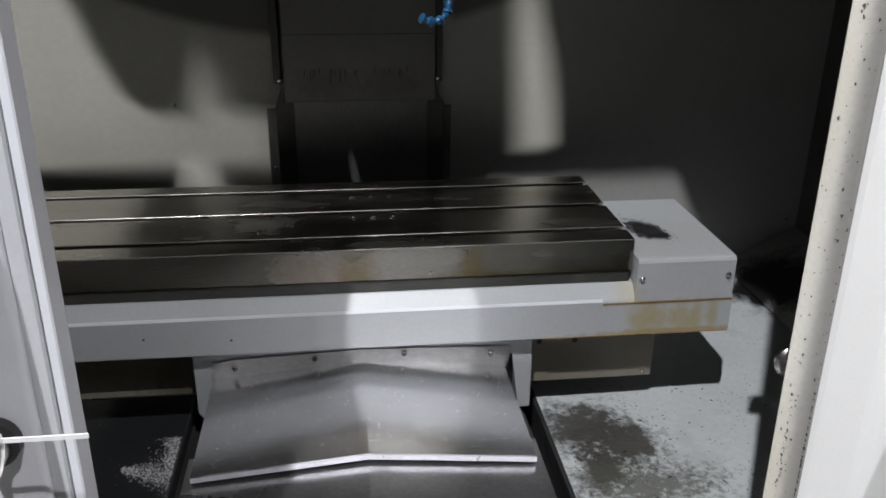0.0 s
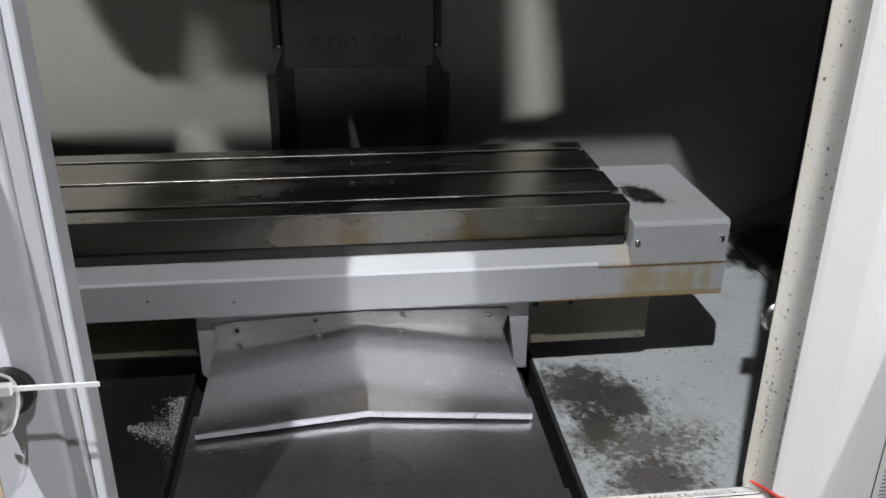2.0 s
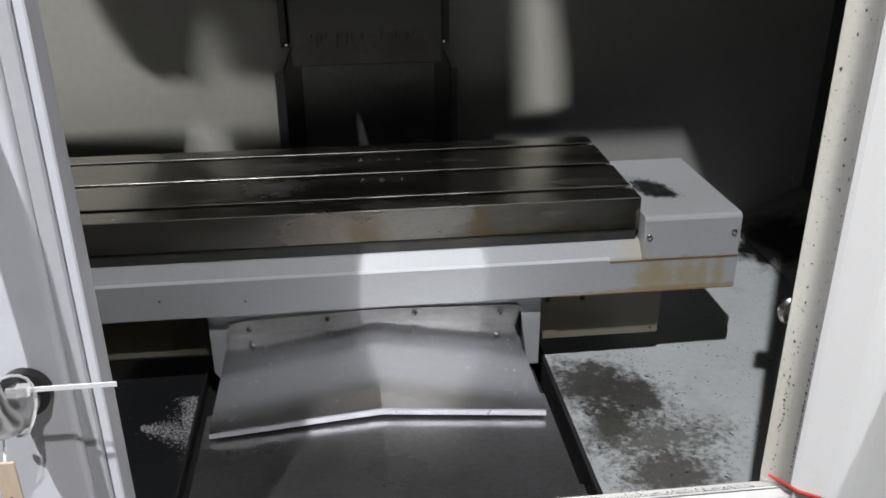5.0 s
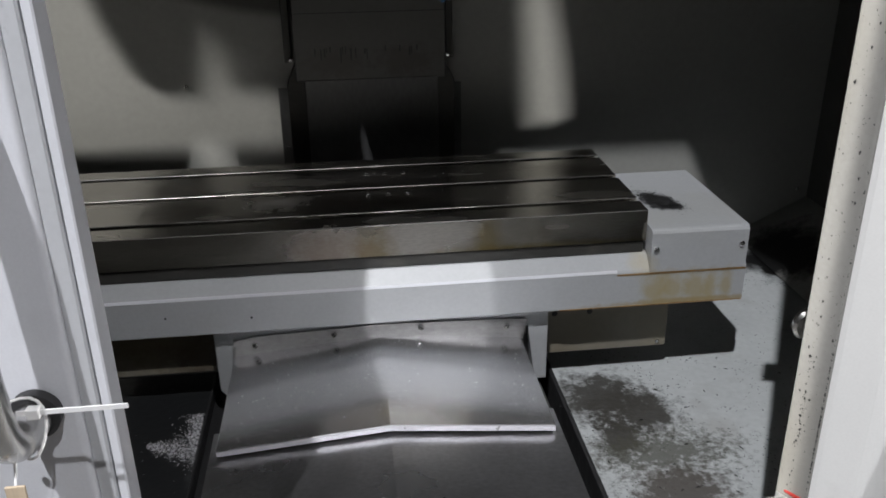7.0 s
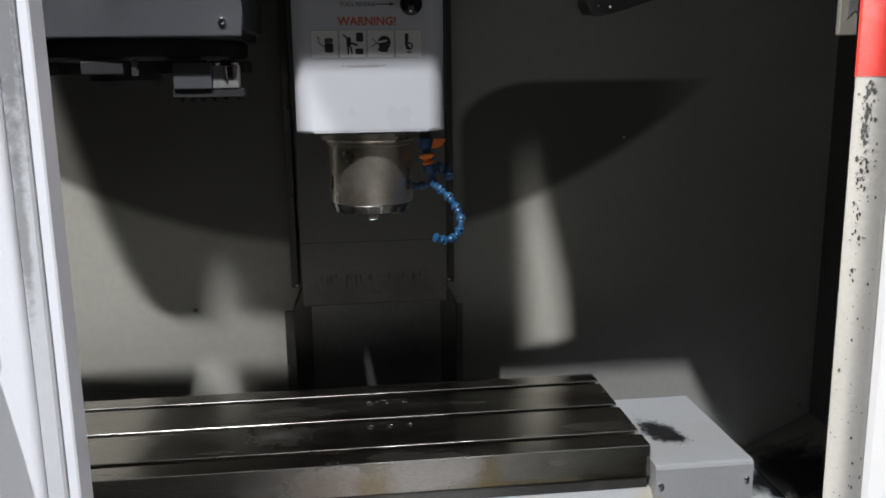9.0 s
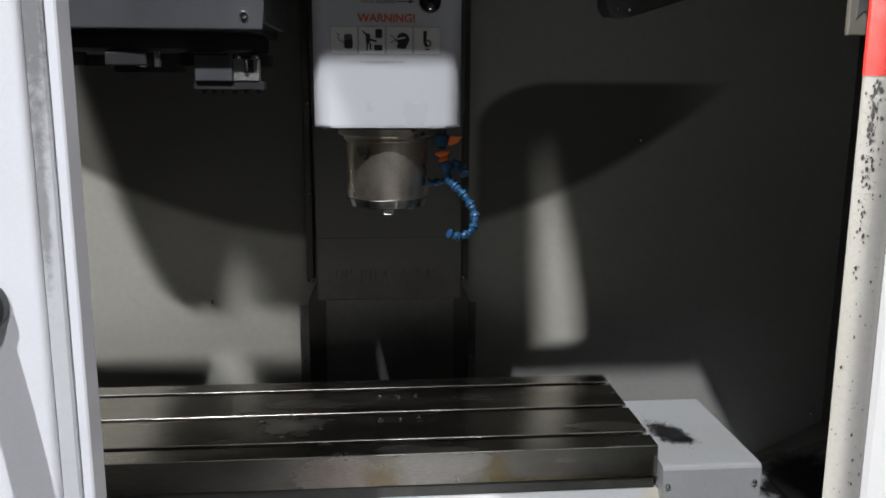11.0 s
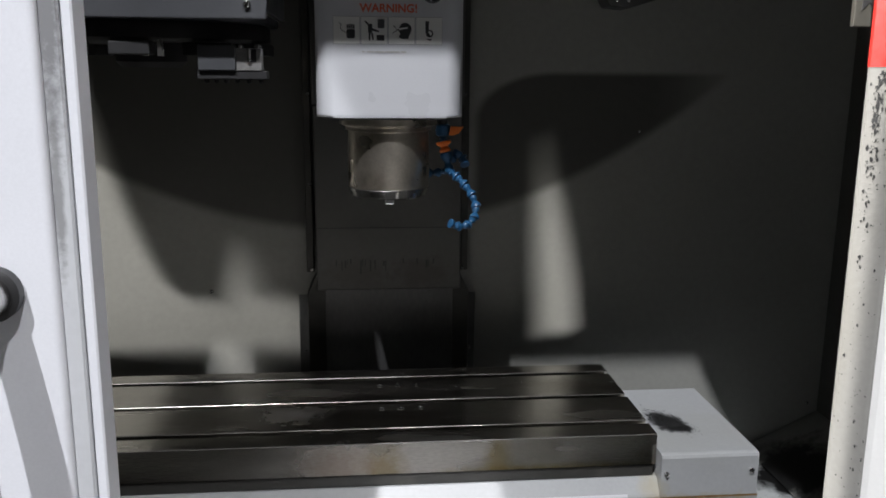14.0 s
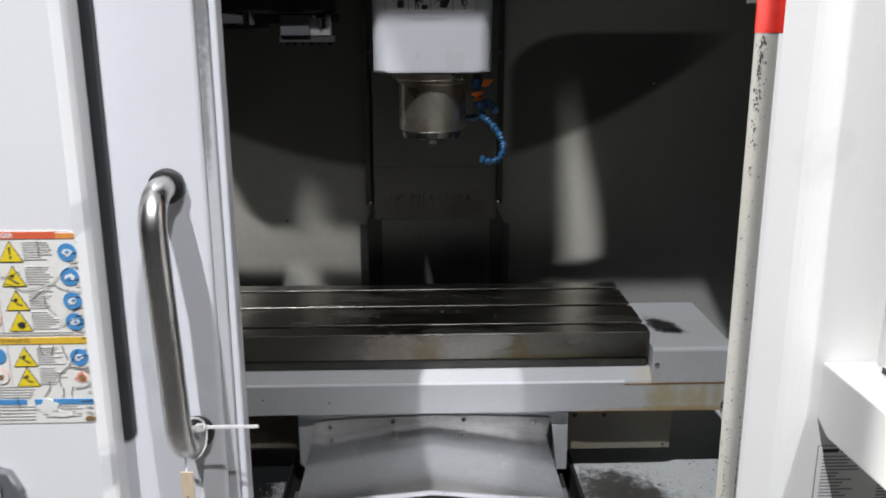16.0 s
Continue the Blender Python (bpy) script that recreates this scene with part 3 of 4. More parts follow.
tag = thing("wooden_tag", "pale wooden strip hanging from the cable tie", "tag")
part("strip", box(TX + 0.001, TX + 0.016, -0.7645, -0.762, TB - 0.24, TB - 0.028, 0.0008), WOOD, tag)
part("scribble", box(TX + 0.007, TX + 0.009, -0.7653, -0.7647, TB - 0.12, TB - 0.06), INK, tag)
part("cord", tube([(TX - 0.002, -0.7272, TB - 0.022), (TX + 0.008, -0.7630, TB - 0.034)], 0.0012, 8), NYLON, tag)

# ---- safety label on the fixed panel ----
lab = thing("safety_label", "worn cracked safety label with yellow triangles and blue discs", "label")
LY = -0.7358
LX0, LX1, LZ0, LZ1 = -0.21, -0.0285, 1.086, 1.325
part("film", prism([(LX0, LZ0), (LX1 - 0.004, LZ0), (LX1, LZ0 + 0.006), (LX1, LZ1 - 0.004), (LX1 - 0.006, LZ1), (LX1 - 0.03, LZ1), (LX1 - 0.033, LZ1 - 0.003), (LX1 - 0.037, LZ1), (LX0, LZ1)], "y", LY - 0.0004, LY + 0.0004), AGED, lab)
Y1, Y2, Y3 = LY - 0.0008, LY - 0.0013, LY - 0.0018
bar(lab, LX0, LX1 - 0.022, LZ1 - 0.0090, LZ1 - 0.0010, Y1, REDINK, "red_band")
bar(lab, LX1 - 0.0219, LX1 - 0.001, LZ1 - 0.0090, LZ1 - 0.0030, Y1, ORANGEINK, "faded_band")
words(lab, "DANGER", -0.0985, Y2, LZ1 - 0.0052, 0.0074, PAPER, "RIGHT", bold=0.0002)
bar(lab, LX0, LX1, 1.1880, 1.1958, Y1, OCHRE, "ochre_band")
words(lab, "WARNING", -0.095, Y2, 1.1920, 0.0070, INK, "RIGHT")
for x0, x1 in ((LX0, -0.108), (-0.0985, -0.088), (-0.076, LX1)):
    bar(lab, x0, x1, 1.1106, 1.1172, Y1, BLUEINK, "blue_band")
random.seed(5)


def blot(x, z, w, h, y, material, name):
    """A ragged patch."""
    flat(lab, [(x + w * random.uniform(0.55, 1.0) * math.cos(i * 0.42), z + h * random.uniform(0.55, 1.0) * math.sin(i * 0.42)) for i in range(15)], y, material, name)


for k, z in enumerate((1.3004, 1.271, 1.2418, 1.216, 1.1715, 1.146)):
    cx = -0.1040 + 0.0003 * k
    flat(lab, [(cx - 0.0142, z - 0.0118), (cx + 0.0142, z - 0.0118), (cx, z + 0.0132)], Y1, INK, "triangle_border")
    flat(lab, [(cx - 0.0130, z - 0.0111), (cx + 0.0130, z - 0.0111), (cx, z + 0.0116)], Y2, YELLOW, "warning_triangle")
    if k == 0:
        flat(lab, [(cx - 0.0013, z + 0.006), (cx + 0.0013, z + 0.006), (cx + 0.0006, z - 0.003), (cx - 0.0006, z - 0.003)], Y3, INK, "mark")
        flat(lab, arc(cx, z - 0.0062, 0.0014, 0, 330, 10), Y3, INK, "mark")
    elif k == 3:
        blot(cx + 0.002, z - 0.004, 0.0058, 0.0055, Y3, INK, "mark")
    else:
        x, h = cx - 0.006, z + random.uniform(-0.002, 0.002)
        part("mark", tube([(x, Y3, h), (x + 0.004, Y3, h - 0.002), (x + 0.007, Y3, h - 0.005), (x + 0.012, Y3, h - 0.007)], 0.0008, 5), INK, lab)
        blot(cx - 0.001, z + 0.001, 0.0028, 0.0024, Y3, INK, "mark")
    for n in range(8):
        x1 = -0.090 + random.uniform(0.020, 0.034)
        bar(lab, -0.0900 + 0.0008 * (k // 2), x1, z + 0.0110 - 0.0029 * n, z + 0.0118 - 0.0029 * n, Y1, FAINT)
    dz = z - 0.001
    if k != 5:
        flat(lab, arc(-0.0395, dz, 0.0108, 0, 345, 23), Y1, BLUEINK, "blue_disc")
        blot(-0.0395, dz, 0.0068, 0.0052, Y2, PAPER, "white_pictogram")
        blot(-0.0395 + random.uniform(-0.002, 0.002), dz + random.uniform(-0.002, 0.001), 0.0028, 0.0022, Y3, BLUEINK, "pictogram_detail")
    else:
        blot(-0.0395, dz, 0.0095, 0.0080, Y1, PINK, "torn_patch")
        blot(-0.0390, dz, 0.0050, 0.0062, Y2, RUST, "torn_patch")
    if 0 < k < 4:
        flat(lab, arc(-0.1340, dz + 0.003, 0.0100, 0, 345, 23), Y1, PINK, "red_ring")
        flat(lab, arc(-0.1340, dz + 0.003, 0.0090, 0, 345, 23), Y2, PAPER, "white_disc")
        part("ring_bar", tube([(-0.1400, Y3, dz + 0.0095), (-0.1280, Y3, dz - 0.0035)], 0.0006, 5), PINK, lab)
flat(lab, arc(-0.1350, 1.1732, 0.0102, 0, 345, 23), Y1, BLUEINK, "blue_disc")
bar(lab, -0.1363, -0.1337, 1.1725, 1.1800, Y2, PAPER, "white_pictogram")
bar(lab, -0.1361, -0.1339, 1.1675, 1.1700, Y2, PAPER, "white_pictogram")
flat(lab, arc(-0.1340, 1.1465, 0.0100, 0, 345, 23), Y1, PINK, "red_ring")
flat(lab, arc(-0.1340, 1.1465, 0.0090, 0, 345, 23), Y2, AGED, "white_disc")
blot(-0.1340, 1.1465, 0.0045, 0.0045, Y3, RUST, "mark")
bar(lab, -0.1240, -0.1234, 1.198, 1.315, Y1, FAINT, "rule")
bar(lab, -0.1222, -0.1216, 1.135, 1.187, Y1, FAINT, "rule")
for n in range(2):
    bar(lab, LX0, -0.031 - 0.012 * n, 1.1985 + 0.0032 * n, 1.1997 + 0.0032 * n, Y1, FAINT)
for n in range(5):
    bar(lab, LX0, -0.095 - 0.006 * random.random(), 1.1075 - 0.0042 * n, 1.1088 - 0.0042 * n, Y1, FAINT)
    bar(lab, LX0, -0.095 - 0.009 * random.random(), 1.1195 + 0.0034 * n, 1.1206 + 0.0034 * n, Y1, FAINT)
    bar(lab, -0.074, -0.040 - 0.012 * random.random(), 1.1075 - 0.0032 * n, 1.1086 - 0.0032 * n, Y1, FAINT)


def crack(x, z, a, n, bend=24, r=0.00038):
    p = []
    for i in range(n):
        p.append((x, Y3, z))
        a += random.uniform(-bend, bend)
        x, z = min(LX1 - 0.0004, x + 0.0045 * math.cos(radians(a))), z + 0.0045 * math.sin(radians(a))
    part("crack", tube(p, r, 5), DRIP, lab)


for x, z, a, n in ((-0.028, 1.283, 176, 18), (-0.028, 1.251, 180, 22), (-0.028, 1.218, 178, 8), (-0.060, 1.225, 140, 7), (-0.052, 1.160, 214, 8), (-0.052, 1.160, 335, 6), (-0.078, 1.141, 290, 6), (-0.058, 1.186, 275, 5), (-0.067, 1.187, 262, 4), (-0.084, 1.187, 255, 4), (-0.052, 1.160, 60, 6), (-0.062, 1.132, 265, 4), (-0.050, 1.134, 262, 4), (-0.030, 1.136, 200, 5), (-0.118, 1.122, 262, 5), (-0.070, 1.316, 268, 6), (-0.130, 1.274, 12, 9)):
    crack(x, z, a, n, r=0.00045 if z < 1.19 else 0.0003)
for n in range(20):
    crack(LX1 - 0.0006, 1.096 + 0.0108 * n + random.uniform(-0.003, 0.003), 180 + random.uniform(-12, 12), random.randint(2, 4), 14)
blot(-0.082, 1.108, 0.016, 0.011, Y2, PAPER, "torn_patch")
blot(-0.070, 1.098, 0.022, 0.006, Y2, AGED, "torn_patch")
blot(-0.034, 1.092, 0.008, 0.004, Y2, RUST, "torn_patch")

latchbox = thing("panel_latch", "small grey plastic latch on the front panel", "latch")
part("latch_body", prism([(-0.175, 0.90), (-0.132, 0.90), (-0.124, 0.985), (-0.136, 1.010), (-0.160, 1.016), (-0.175, 1.012)], "y", -0.750, -0.7355, 0.002), MIDGREY, latchbox)
part("latch_lever", box(-0.170, -0.145, -0.756, -0.7505, 0.92, 1.00, 0.002), GREY, latchbox)

# ---- pendant, its arm and the rating label at the right ----
arm = thing("pendant_arm", "white enamelled box arm carrying the control pendant", "bracket")
part("arm_body", prism([(-0.6905, 1.040), (-0.6905, 1.118), (-1.06, 1.118), (-1.06, 1.060), (-1.02, 1.040), (-0.72, 1.026)], "x", 0.882, 1.12, 0.003), WARMWHITE, arm)
part("end_cap", box(0.8865, 1.118, -1.066, -1.0605, 1.062, 1.116, 0.001), GREY, arm)
pend = thing("control_pendant", "pale grey enamelled control pendant housing", "control panel")
part("housing", box(0.932, 1.16, -0.90, -0.720, 1.126, 1.90, 0.008, 3), WARMWHITE, pend)
part("seam_gasket", box(0.937, 1.11, -0.89, -0.730, 1.1185, 1.1255), BLACK, pend)


def on_panel(s, z, out):
    """A place on the front panel at the right: s along it, out towards the room."""
    d = Vector((1.0, 0.0, 0))
    return Vector((0.858, -0.690, z - 0.012)) + d * s + Vector((d.y, -d.x, 0)) * out


rate = thing("rating_label", "pale rating label with dense small print in a thin frame", "label")


def panel_plate(name, s0, s1, z0, z1, o0, o1, material):
    bm = bmesh.new()
    v = [bm.verts.new(on_panel(s, z, o)) for o in (o0, o1) for z in (z0, z1) for s in (s0, s1)]
    for f in ((0, 1, 3, 2), (4, 6, 7, 5), (0, 4, 5, 1), (2, 3, 7, 6), (0, 2, 6, 4), (1, 5, 7, 3)):
        bm.faces.new([v[i] for i in f])
    return part(name, bm, material, rate)


panel_plate("frame", 0.030, 0.190, 0.780, 1.012, 0.0008, 0.0016, INK)
panel_plate("film", 0.0306, 0.1894, 0.7806, 1.0114, 0.0012, 0.0020, PAPER)
panel_plate("heading_bar", 0.037, 0.058, 1.0025, 1.0075, 0.0018, 0.0024, INK)
panel_plate("heading_bar", 0.061, 0.078, 1.0025, 1.0075, 0.0018, 0.0024, INK)
panel_plate("heading_bar", 0.081, 0.090, 1.0025, 1.0075, 0.0018, 0.0024, INK)
for j in range(44):
    z = 0.9955 - 0.0048 * j
    w = random.uniform(0.018, 0.050)
    panel_plate("printed_bar", 0.037, 0.037 + w, z, z + 0.0021, 0.0018, 0.0024, PALEINK)
    panel_plate("printed_bar", 0.115, 0.115 + random.uniform(0.02, 0.055), z, z + 0.0021, 0.0018, 0.0024, PALEINK)

# ---- red tape and latch on the post ----
tape = thing("red_tape", "red adhesive tape wrapped round the door post", "tape")
part("tape_face", prism([(0.7872, -0.6302), (0.7878, -0.6333), (0.8013, -0.6594), (0.8030, -0.6620), (0.8072, -0.6665), (0.8078, -0.6660), (0.8036, -0.6615), (0.8019, -0.6590), (0.7884, -0.6330), (0.7878, -0.6302)], "z", 1.526, 1.76), RED, tape)
latch = thing("door_latch_plate", "worn steel latch plate on the door post", "latch")
part("plate", box(0.786, 0.830, -0.604, -0.598, 1.561, 1.64, 0.001), BEIGE, latch)
part("worn_mark", prism([(x + 0.034, z - 0.010) for x, z in ((0.758, 1.585), (0.765, 1.592), (0.772, 1.584), (0.776, 1.596), (0.768, 1.604), (0.772, 1.615), (0.762, 1.609), (0.757, 1.612), (0.759, 1.60))], "y", -0.605, -0.6042), FLANGE, latch)
corner = thing("red_sealant", "smear of red sealant at the foot of the post", "sealant")
part("bead", tube([(0.786, -0.640, 0.8350), (0.790, -0.652, 0.8362), (0.797, -0.6640, 0.8368), (0.803, -0.6705, 0.8350), (0.822, -0.6810, 0.8340)], 0.0022, 8), SEALANT, corner, smooth=True)

# ---- work table ----
table = thing("machining_table", "ground steel machining table with three T-slots and light rust", "work table")
TX0, TX1, TZ = -0.365, 0.854, 0.90
prof = [(0.0, 0.8435), (0.0, TZ - 0.0009), (0.0009, TZ)]
for c in (0.0535, 0.1785, 0.3035):
    prof += [(c - 0.008, TZ), (c - 0.008, TZ - 0.019), (c - 0.014, TZ - 0.019), (c - 0.014, TZ - 0.031), (c + 0.014, TZ - 0.031), (c + 0.014, TZ - 0.019), (c + 0.008, TZ - 0.019), (c + 0.008, TZ - 0.0010), (c + 0.0090, TZ)]
prof += [(0.3545, TZ), (0.356, TZ - 0.0015), (0.356, 0.842)]
part("tabletop", prism(prof, "x", TX0, TX1), STEEL, table)
for c in (0.0535, 0.1785, 0.3035):
    part("slot_edge", prism([(c + 0.0079, TZ - 0.0012), (c + 0.0090, TZ + 0.0001), (c + 0.0096, TZ - 0.001), (c + 0.0085, TZ - 0.0022)], "x", TX0 + 0.001, TX1 - 0.001), EDGE, table, "bright worn slot edge")
part("front_edge", prism([(-0.0002, TZ - 0.0010), (0.0008, TZ + 0.0002), (0.0020, TZ - 0.0008), (0.0006, TZ - 0.0020)], "x", TX0 + 0.001, TX1 - 0.001), EDGE, table, "bright worn front edge")
# shadowed cove below the table edge, painted dark
part("undercut", box(TX0 + 0.002, TX1 - 0.002, 0.004, 0.352, 0.8198, 0.8418, 0.002), UNDER, table, "undercut coloured dark for the shade under the table")
for y in (0.147, 0.263):
    for i in range(3):
        x = 0.379 + 0.036 * i
        part("hole_rim", lathe([(0.0066, -0.002), (0.0066, 0.0006), (0.0052, 0.0010), (0.0044, 0.0002), (0.0005, 0.0002)], (x, y, TZ), "z", 16), CHROME, table, "bright rim of a tapped hole", True)

# ---- saddle under the table ----
saddle = thing("saddle", "pale grey enamelled saddle with dried coolant stains", "machine saddle")
part("body", prism([(-0.022, 0.729), (-0.0205, 0.7272), (0.33, 0.7272), (0.33, 0.8195), (0.006, 0.8195), (0.002, 0.8185), (-0.0195, 0.797), (-0.022, 0.793)], "x", -0.55, 1.034), GREY, saddle)
# paler strip paints the highlight along this fold
part("fold_highlight", prism([(-0.0226, 0.7935), (-0.0203, 0.7978), (-0.0190, 0.7978), (-0.0215, 0.7930)], "x", -0.549, 0.80), HEADPAINT, saddle, "paler strip painting the highlight along the saddle's fold")
part("rust_seam", box(0.80, 1.034, -0.0232, -0.0222, 0.7885, 0.7910), RUST, saddle, "rusty seam line")
part("rust_edge", box(0.70, 1.032, -0.0232, -0.0222, 0.7273, 0.7292), RUST, saddle, "rusty lower edge")
part("apron", prism([(0.098, 0.728), (0.098, 0.60), (0.112, 0.582), (0.120, 0.582), (0.135, 0.60), (0.138, 0.692), (0.636, 0.688), (0.652, 0.69), (0.662, 0.60), (0.664, 0.575), (0.687, 0.575), (0.687, 0.728)], "y", 0.003, 0.045, 0.002), GREY, saddle)
part("apron_back", box(0.13, 0.66, 0.035, 0.05, 0.56, 0.73), DARKSHEET, saddle)
pr = part("side_plate", box(0.690, 0.925, 0.038, 0.044, 0.606, 0.726, 0.0012), BEIGE, saddle, "oil-stained beige steel plate")
part("side_plate", box(-0.12, 0.096, 0.038, 0.044, 0.620, 0.726, 0.0012), BEIGE, saddle, "oil-stained beige steel plate")
part("core", box(-0.10, 0.90, 0.066, 0.30, 0.60, 0.7265), DARKSHEET, saddle, "dark casting under the saddle")
for x, z in ((0.707, 0.694), (0.773, 0.694)):
    part("bolt_hole", lathe([(0.005, 0), (0.0055, 0.0015), (0.003, 0.0015), (0.0028, 0.0006), (0.0004, 0.0006)], (x, 0.0381, z - 0.004), "y", 14), BLACK, pr, "dark screw hole", True)
bolt(pr, (0.908, 0.038, 0.616), 0.004)
for x in (-0.03, 0.11):
    part("small_mark", lathe([(0.002, 0), (0.002, 0.001), (0.0005, 0.001)], (x + 0.06, -0.0222, 0.762 - 0.06 * x), "y", 10), DARKCHIP, saddle)

# ---- cover box at the table's end ----
cover = thing("table_end_cover", "pale grey sheet metal cover at the end of the table", "machine cover")
part("shell", prism([(-0.0235, 0.7925), (-0.0235, 0.864), (-0.021, 0.869), (-0.0155, 0.871), (0.275, 0.871), (0.28, 0.866), (0.28, 0.8205), (-0.0015, 0.8205), (-0.0185, 0.802), (-0.0185, 0.7925)], "x", 0.857, 1.031, 0.0), GREY, cover)
bolt(cover, (0.866, -0.0235, 0.836), 0.0052)
bolt(cover, (1.019, -0.0235, 0.838), 0.0052)

# ---- way covers ----
cv = thing("way_cover", "roof-shaped telescoping stainless way cover strewn with chips", "way cover", "telescoping way covers")


def roof(name, x0, x1, xr, y0, y1, ze0, zr, ze1, parent, lip=0.011, thick=0.0025, material=None):
    """One folded plate with a ridge and a lip along its front edge."""
    sheet = part(name, prism([(x0, ze0), (xr, zr), (x1, ze1), (x1, ze1 - thick), (xr, zr - thick), (x0, ze0 - thick)], "y", y0, y1), material or SHEET, parent)
    part("front_lip", prism([(x0, ze0 - thick - 0.0002), (xr, zr - thick - 0.0002), (x1, ze1 - thick - 0.0002), (x1, ze1 - lip), (xr, zr - lip), (x0, ze0 - lip)], "y", y0, y0 + 0.004), LIP, sheet, "bright folded lip")
    part("side_skirt", box(x0 + 0.0002, x0 + thick, y0 + 0.005, y1, ze0 - 0.07, ze0 - thick - 0.0003), SHEET, sheet)
    part("side_skirt", box(x1 - thick, x1 - 0.0002, y0 + 0.005, y1, ze1 - 0.07, ze1 - thick - 0.0003), SHEET, sheet)
    return sheet


top = roof("plate", 0.131, 0.636, 0.386, -0.268, 0.0, 0.670, 0.692, 0.668, cv)
part("flange", prism([(0.128, 0.667), (0.386, 0.690), (0.640, 0.665), (0.648, 0.702), (0.643, 0.706), (0.386, 0.714), (0.165, 0.706), (0.131, 0.700)], "y", -0.0020, 0.0015), FLANGE, cv, "bolted stainless flange")
for x, z in ((0.168, 0.690), (0.304, 0.701), (0.457, 0.703), (0.610, 0.694)):
    bolt(cv, (x, -0.002, z), 0.0055)
roof("plate", 0.118, 0.649, 0.386, -0.490, -0.20, 0.652, 0.674, 0.650, cv, material=LOWSHEET)
roof("plate", 0.106, 0.661, 0.386, -0.598, -0.40, 0.634, 0.656, 0.632, cv, material=LOWSHEET)

# ---- column cover ----
col = thing("column_cover", "dark oily telescoping column cover behind the spindle", "column cover")
# lower shell and panel take dark colours for the shade behind the head
part("lower_shell", prism([(0.222, 0.45), (0.222, 1.008), (0.241, 1.052), (0.573, 1.052), (0.594, 1.008), (0.594, 0.45)], "y", 0.575, 0.634, 0.002), UNDER, col)
part("lower_panel", box(0.262, 0.556, 0.5692, 0.5745, 0.45, 1.026, 0.001), DARKSHEET, col, "lower panel coloured dark for shade")
part("upper_panel", box(0.244, 0.572, 0.553, 0.5685, 1.020, 1.436, 0.003), COLUMN, col)
part("top_panel", box(0.240, 0.576, 0.560, 0.600, 1.4365, 2.55, 0.003), COLUMN, col)
for x in (0.228, 0.584):
    part("guide_strip", box(x - 0.008, x + 0.008, 0.590, 0.6345, 1.055, 2.55, 0.002), UNDER, col)
for z in (1.061, 1.26, 1.46):
    for x in (0.232, 0.580):
        bolt(col, (x, 0.59, z), 0.0052)
for x in (0.209, 0.605):
    bolt(col, (x, 0.634, 0.850), 0.0055)
    part("side_flange", box(x - 0.012, x + 0.012, 0.6305, 0.6345, 0.45, 0.99, 0.001), DARKSHEET, col)
part("seam", box(0.246, 0.570, 0.5522, 0.5528, 1.1640, 1.1656), BLACK, col, "dark seam between the telescoping sheets")
random.seed(11)
for i in range(20):
    x = random.choice((random.uniform(0.27, 0.40), random.uniform(0.43, 0.54)))
    h = random.uniform(0.006, 0.030)
    part("oil_run", box(x, x + random.uniform(0.0012, 0.0034), 0.5524, 0.5528, 1.088 - h, 1.088 + random.uniform(0, 0.006)), BLACK, col)

# ---- spindle head ----
ZB, XC = 1.436, 0.397
head = thing("spindle_head", "pale grey enamelled spindle head with printed warnings", "spindle head")
FY = 0.120
# cover: flat front with broad rounded sides
outline = arc(XC + 0.125 - 0.03, FY + 0.03, 0.03, -90, 0, 8) + [(XC + 0.128, 0.50), (XC - 0.128, 0.50)] + arc(XC - 0.125 + 0.03, FY + 0.03, 0.03, 180, 270, 8)
bm = prism(outline, "z", ZB, 2.30)
low = [e for e in bm.edges if all(abs(v.co.z - ZB) < 1e-6 for v in e.verts)]
bmesh.ops.bevel(bm, geom=low, offset=0.006, segments=3, affect="EDGES", profile=0.5)
part("cover", bm, HEADPAINT, head, smooth=True)
part("underplate", prism([(a, b + 0.006) for a, b in rounded(XC - 0.112, XC + 0.112, FY + 0.012, 0.48, 0.025)], "z", ZB - 0.004, ZB - 0.0005), DARKSHEET, head)
part("carriage", box(XC - 0.140, XC + 0.140, 0.45, 0.552, ZB + 0.02, 2.30, 0.006), DARKGREY, head)
SY = 0.222
sp = part("spindle_housing", lathe([(0.078, ZB - 0.0046), (0.078, ZB - 0.026), (0.073, ZB - 0.028), (0.0740, ZB - 0.124), (0.0725, ZB - 0.1285), (0.068, ZB - 0.1290)], (XC, SY, 0), "z", 64), SPINDLE, head, "tarnished cylindrical spindle housing", True)
part("collar", lathe([(0.088, ZB - 0.0045), (0.088, ZB - 0.016), (0.0785, ZB - 0.0205), (0.0785, ZB - 0.0045)], (XC, SY, 0), "z", 64), SPINDLE, sp, "", True)
part("nose_ring", lathe([(0.0725, ZB - 0.1292), (0.0732, ZB - 0.1300), (0.0732, ZB - 0.1355), (0.0700, ZB - 0.1362), (0.0700, ZB - 0.1435), (0.0665, ZB - 0.1460), (0.050, ZB - 0.1462)], (XC, SY, 0), "z", 64), TUBE, sp, "polished nose ring", True)
part("nose", lathe([(0.046, ZB - 0.1464), (0.046, ZB - 0.1490), (0.034, ZB - 0.1500), (0.024, ZB - 0.1500), (0.022, ZB - 0.1470)], (XC, SY, 0), "z", 48), CHROME, sp, "polished spindle nose", True)
for s in (-1, 1):
    part("drive_key", box(XC - 0.008, XC + 0.008, SY + s * 0.03 - 0.006, SY + s * 0.03 + 0.006, ZB - 0.159, ZB - 0.1502, 0.001), CHROME, sp)
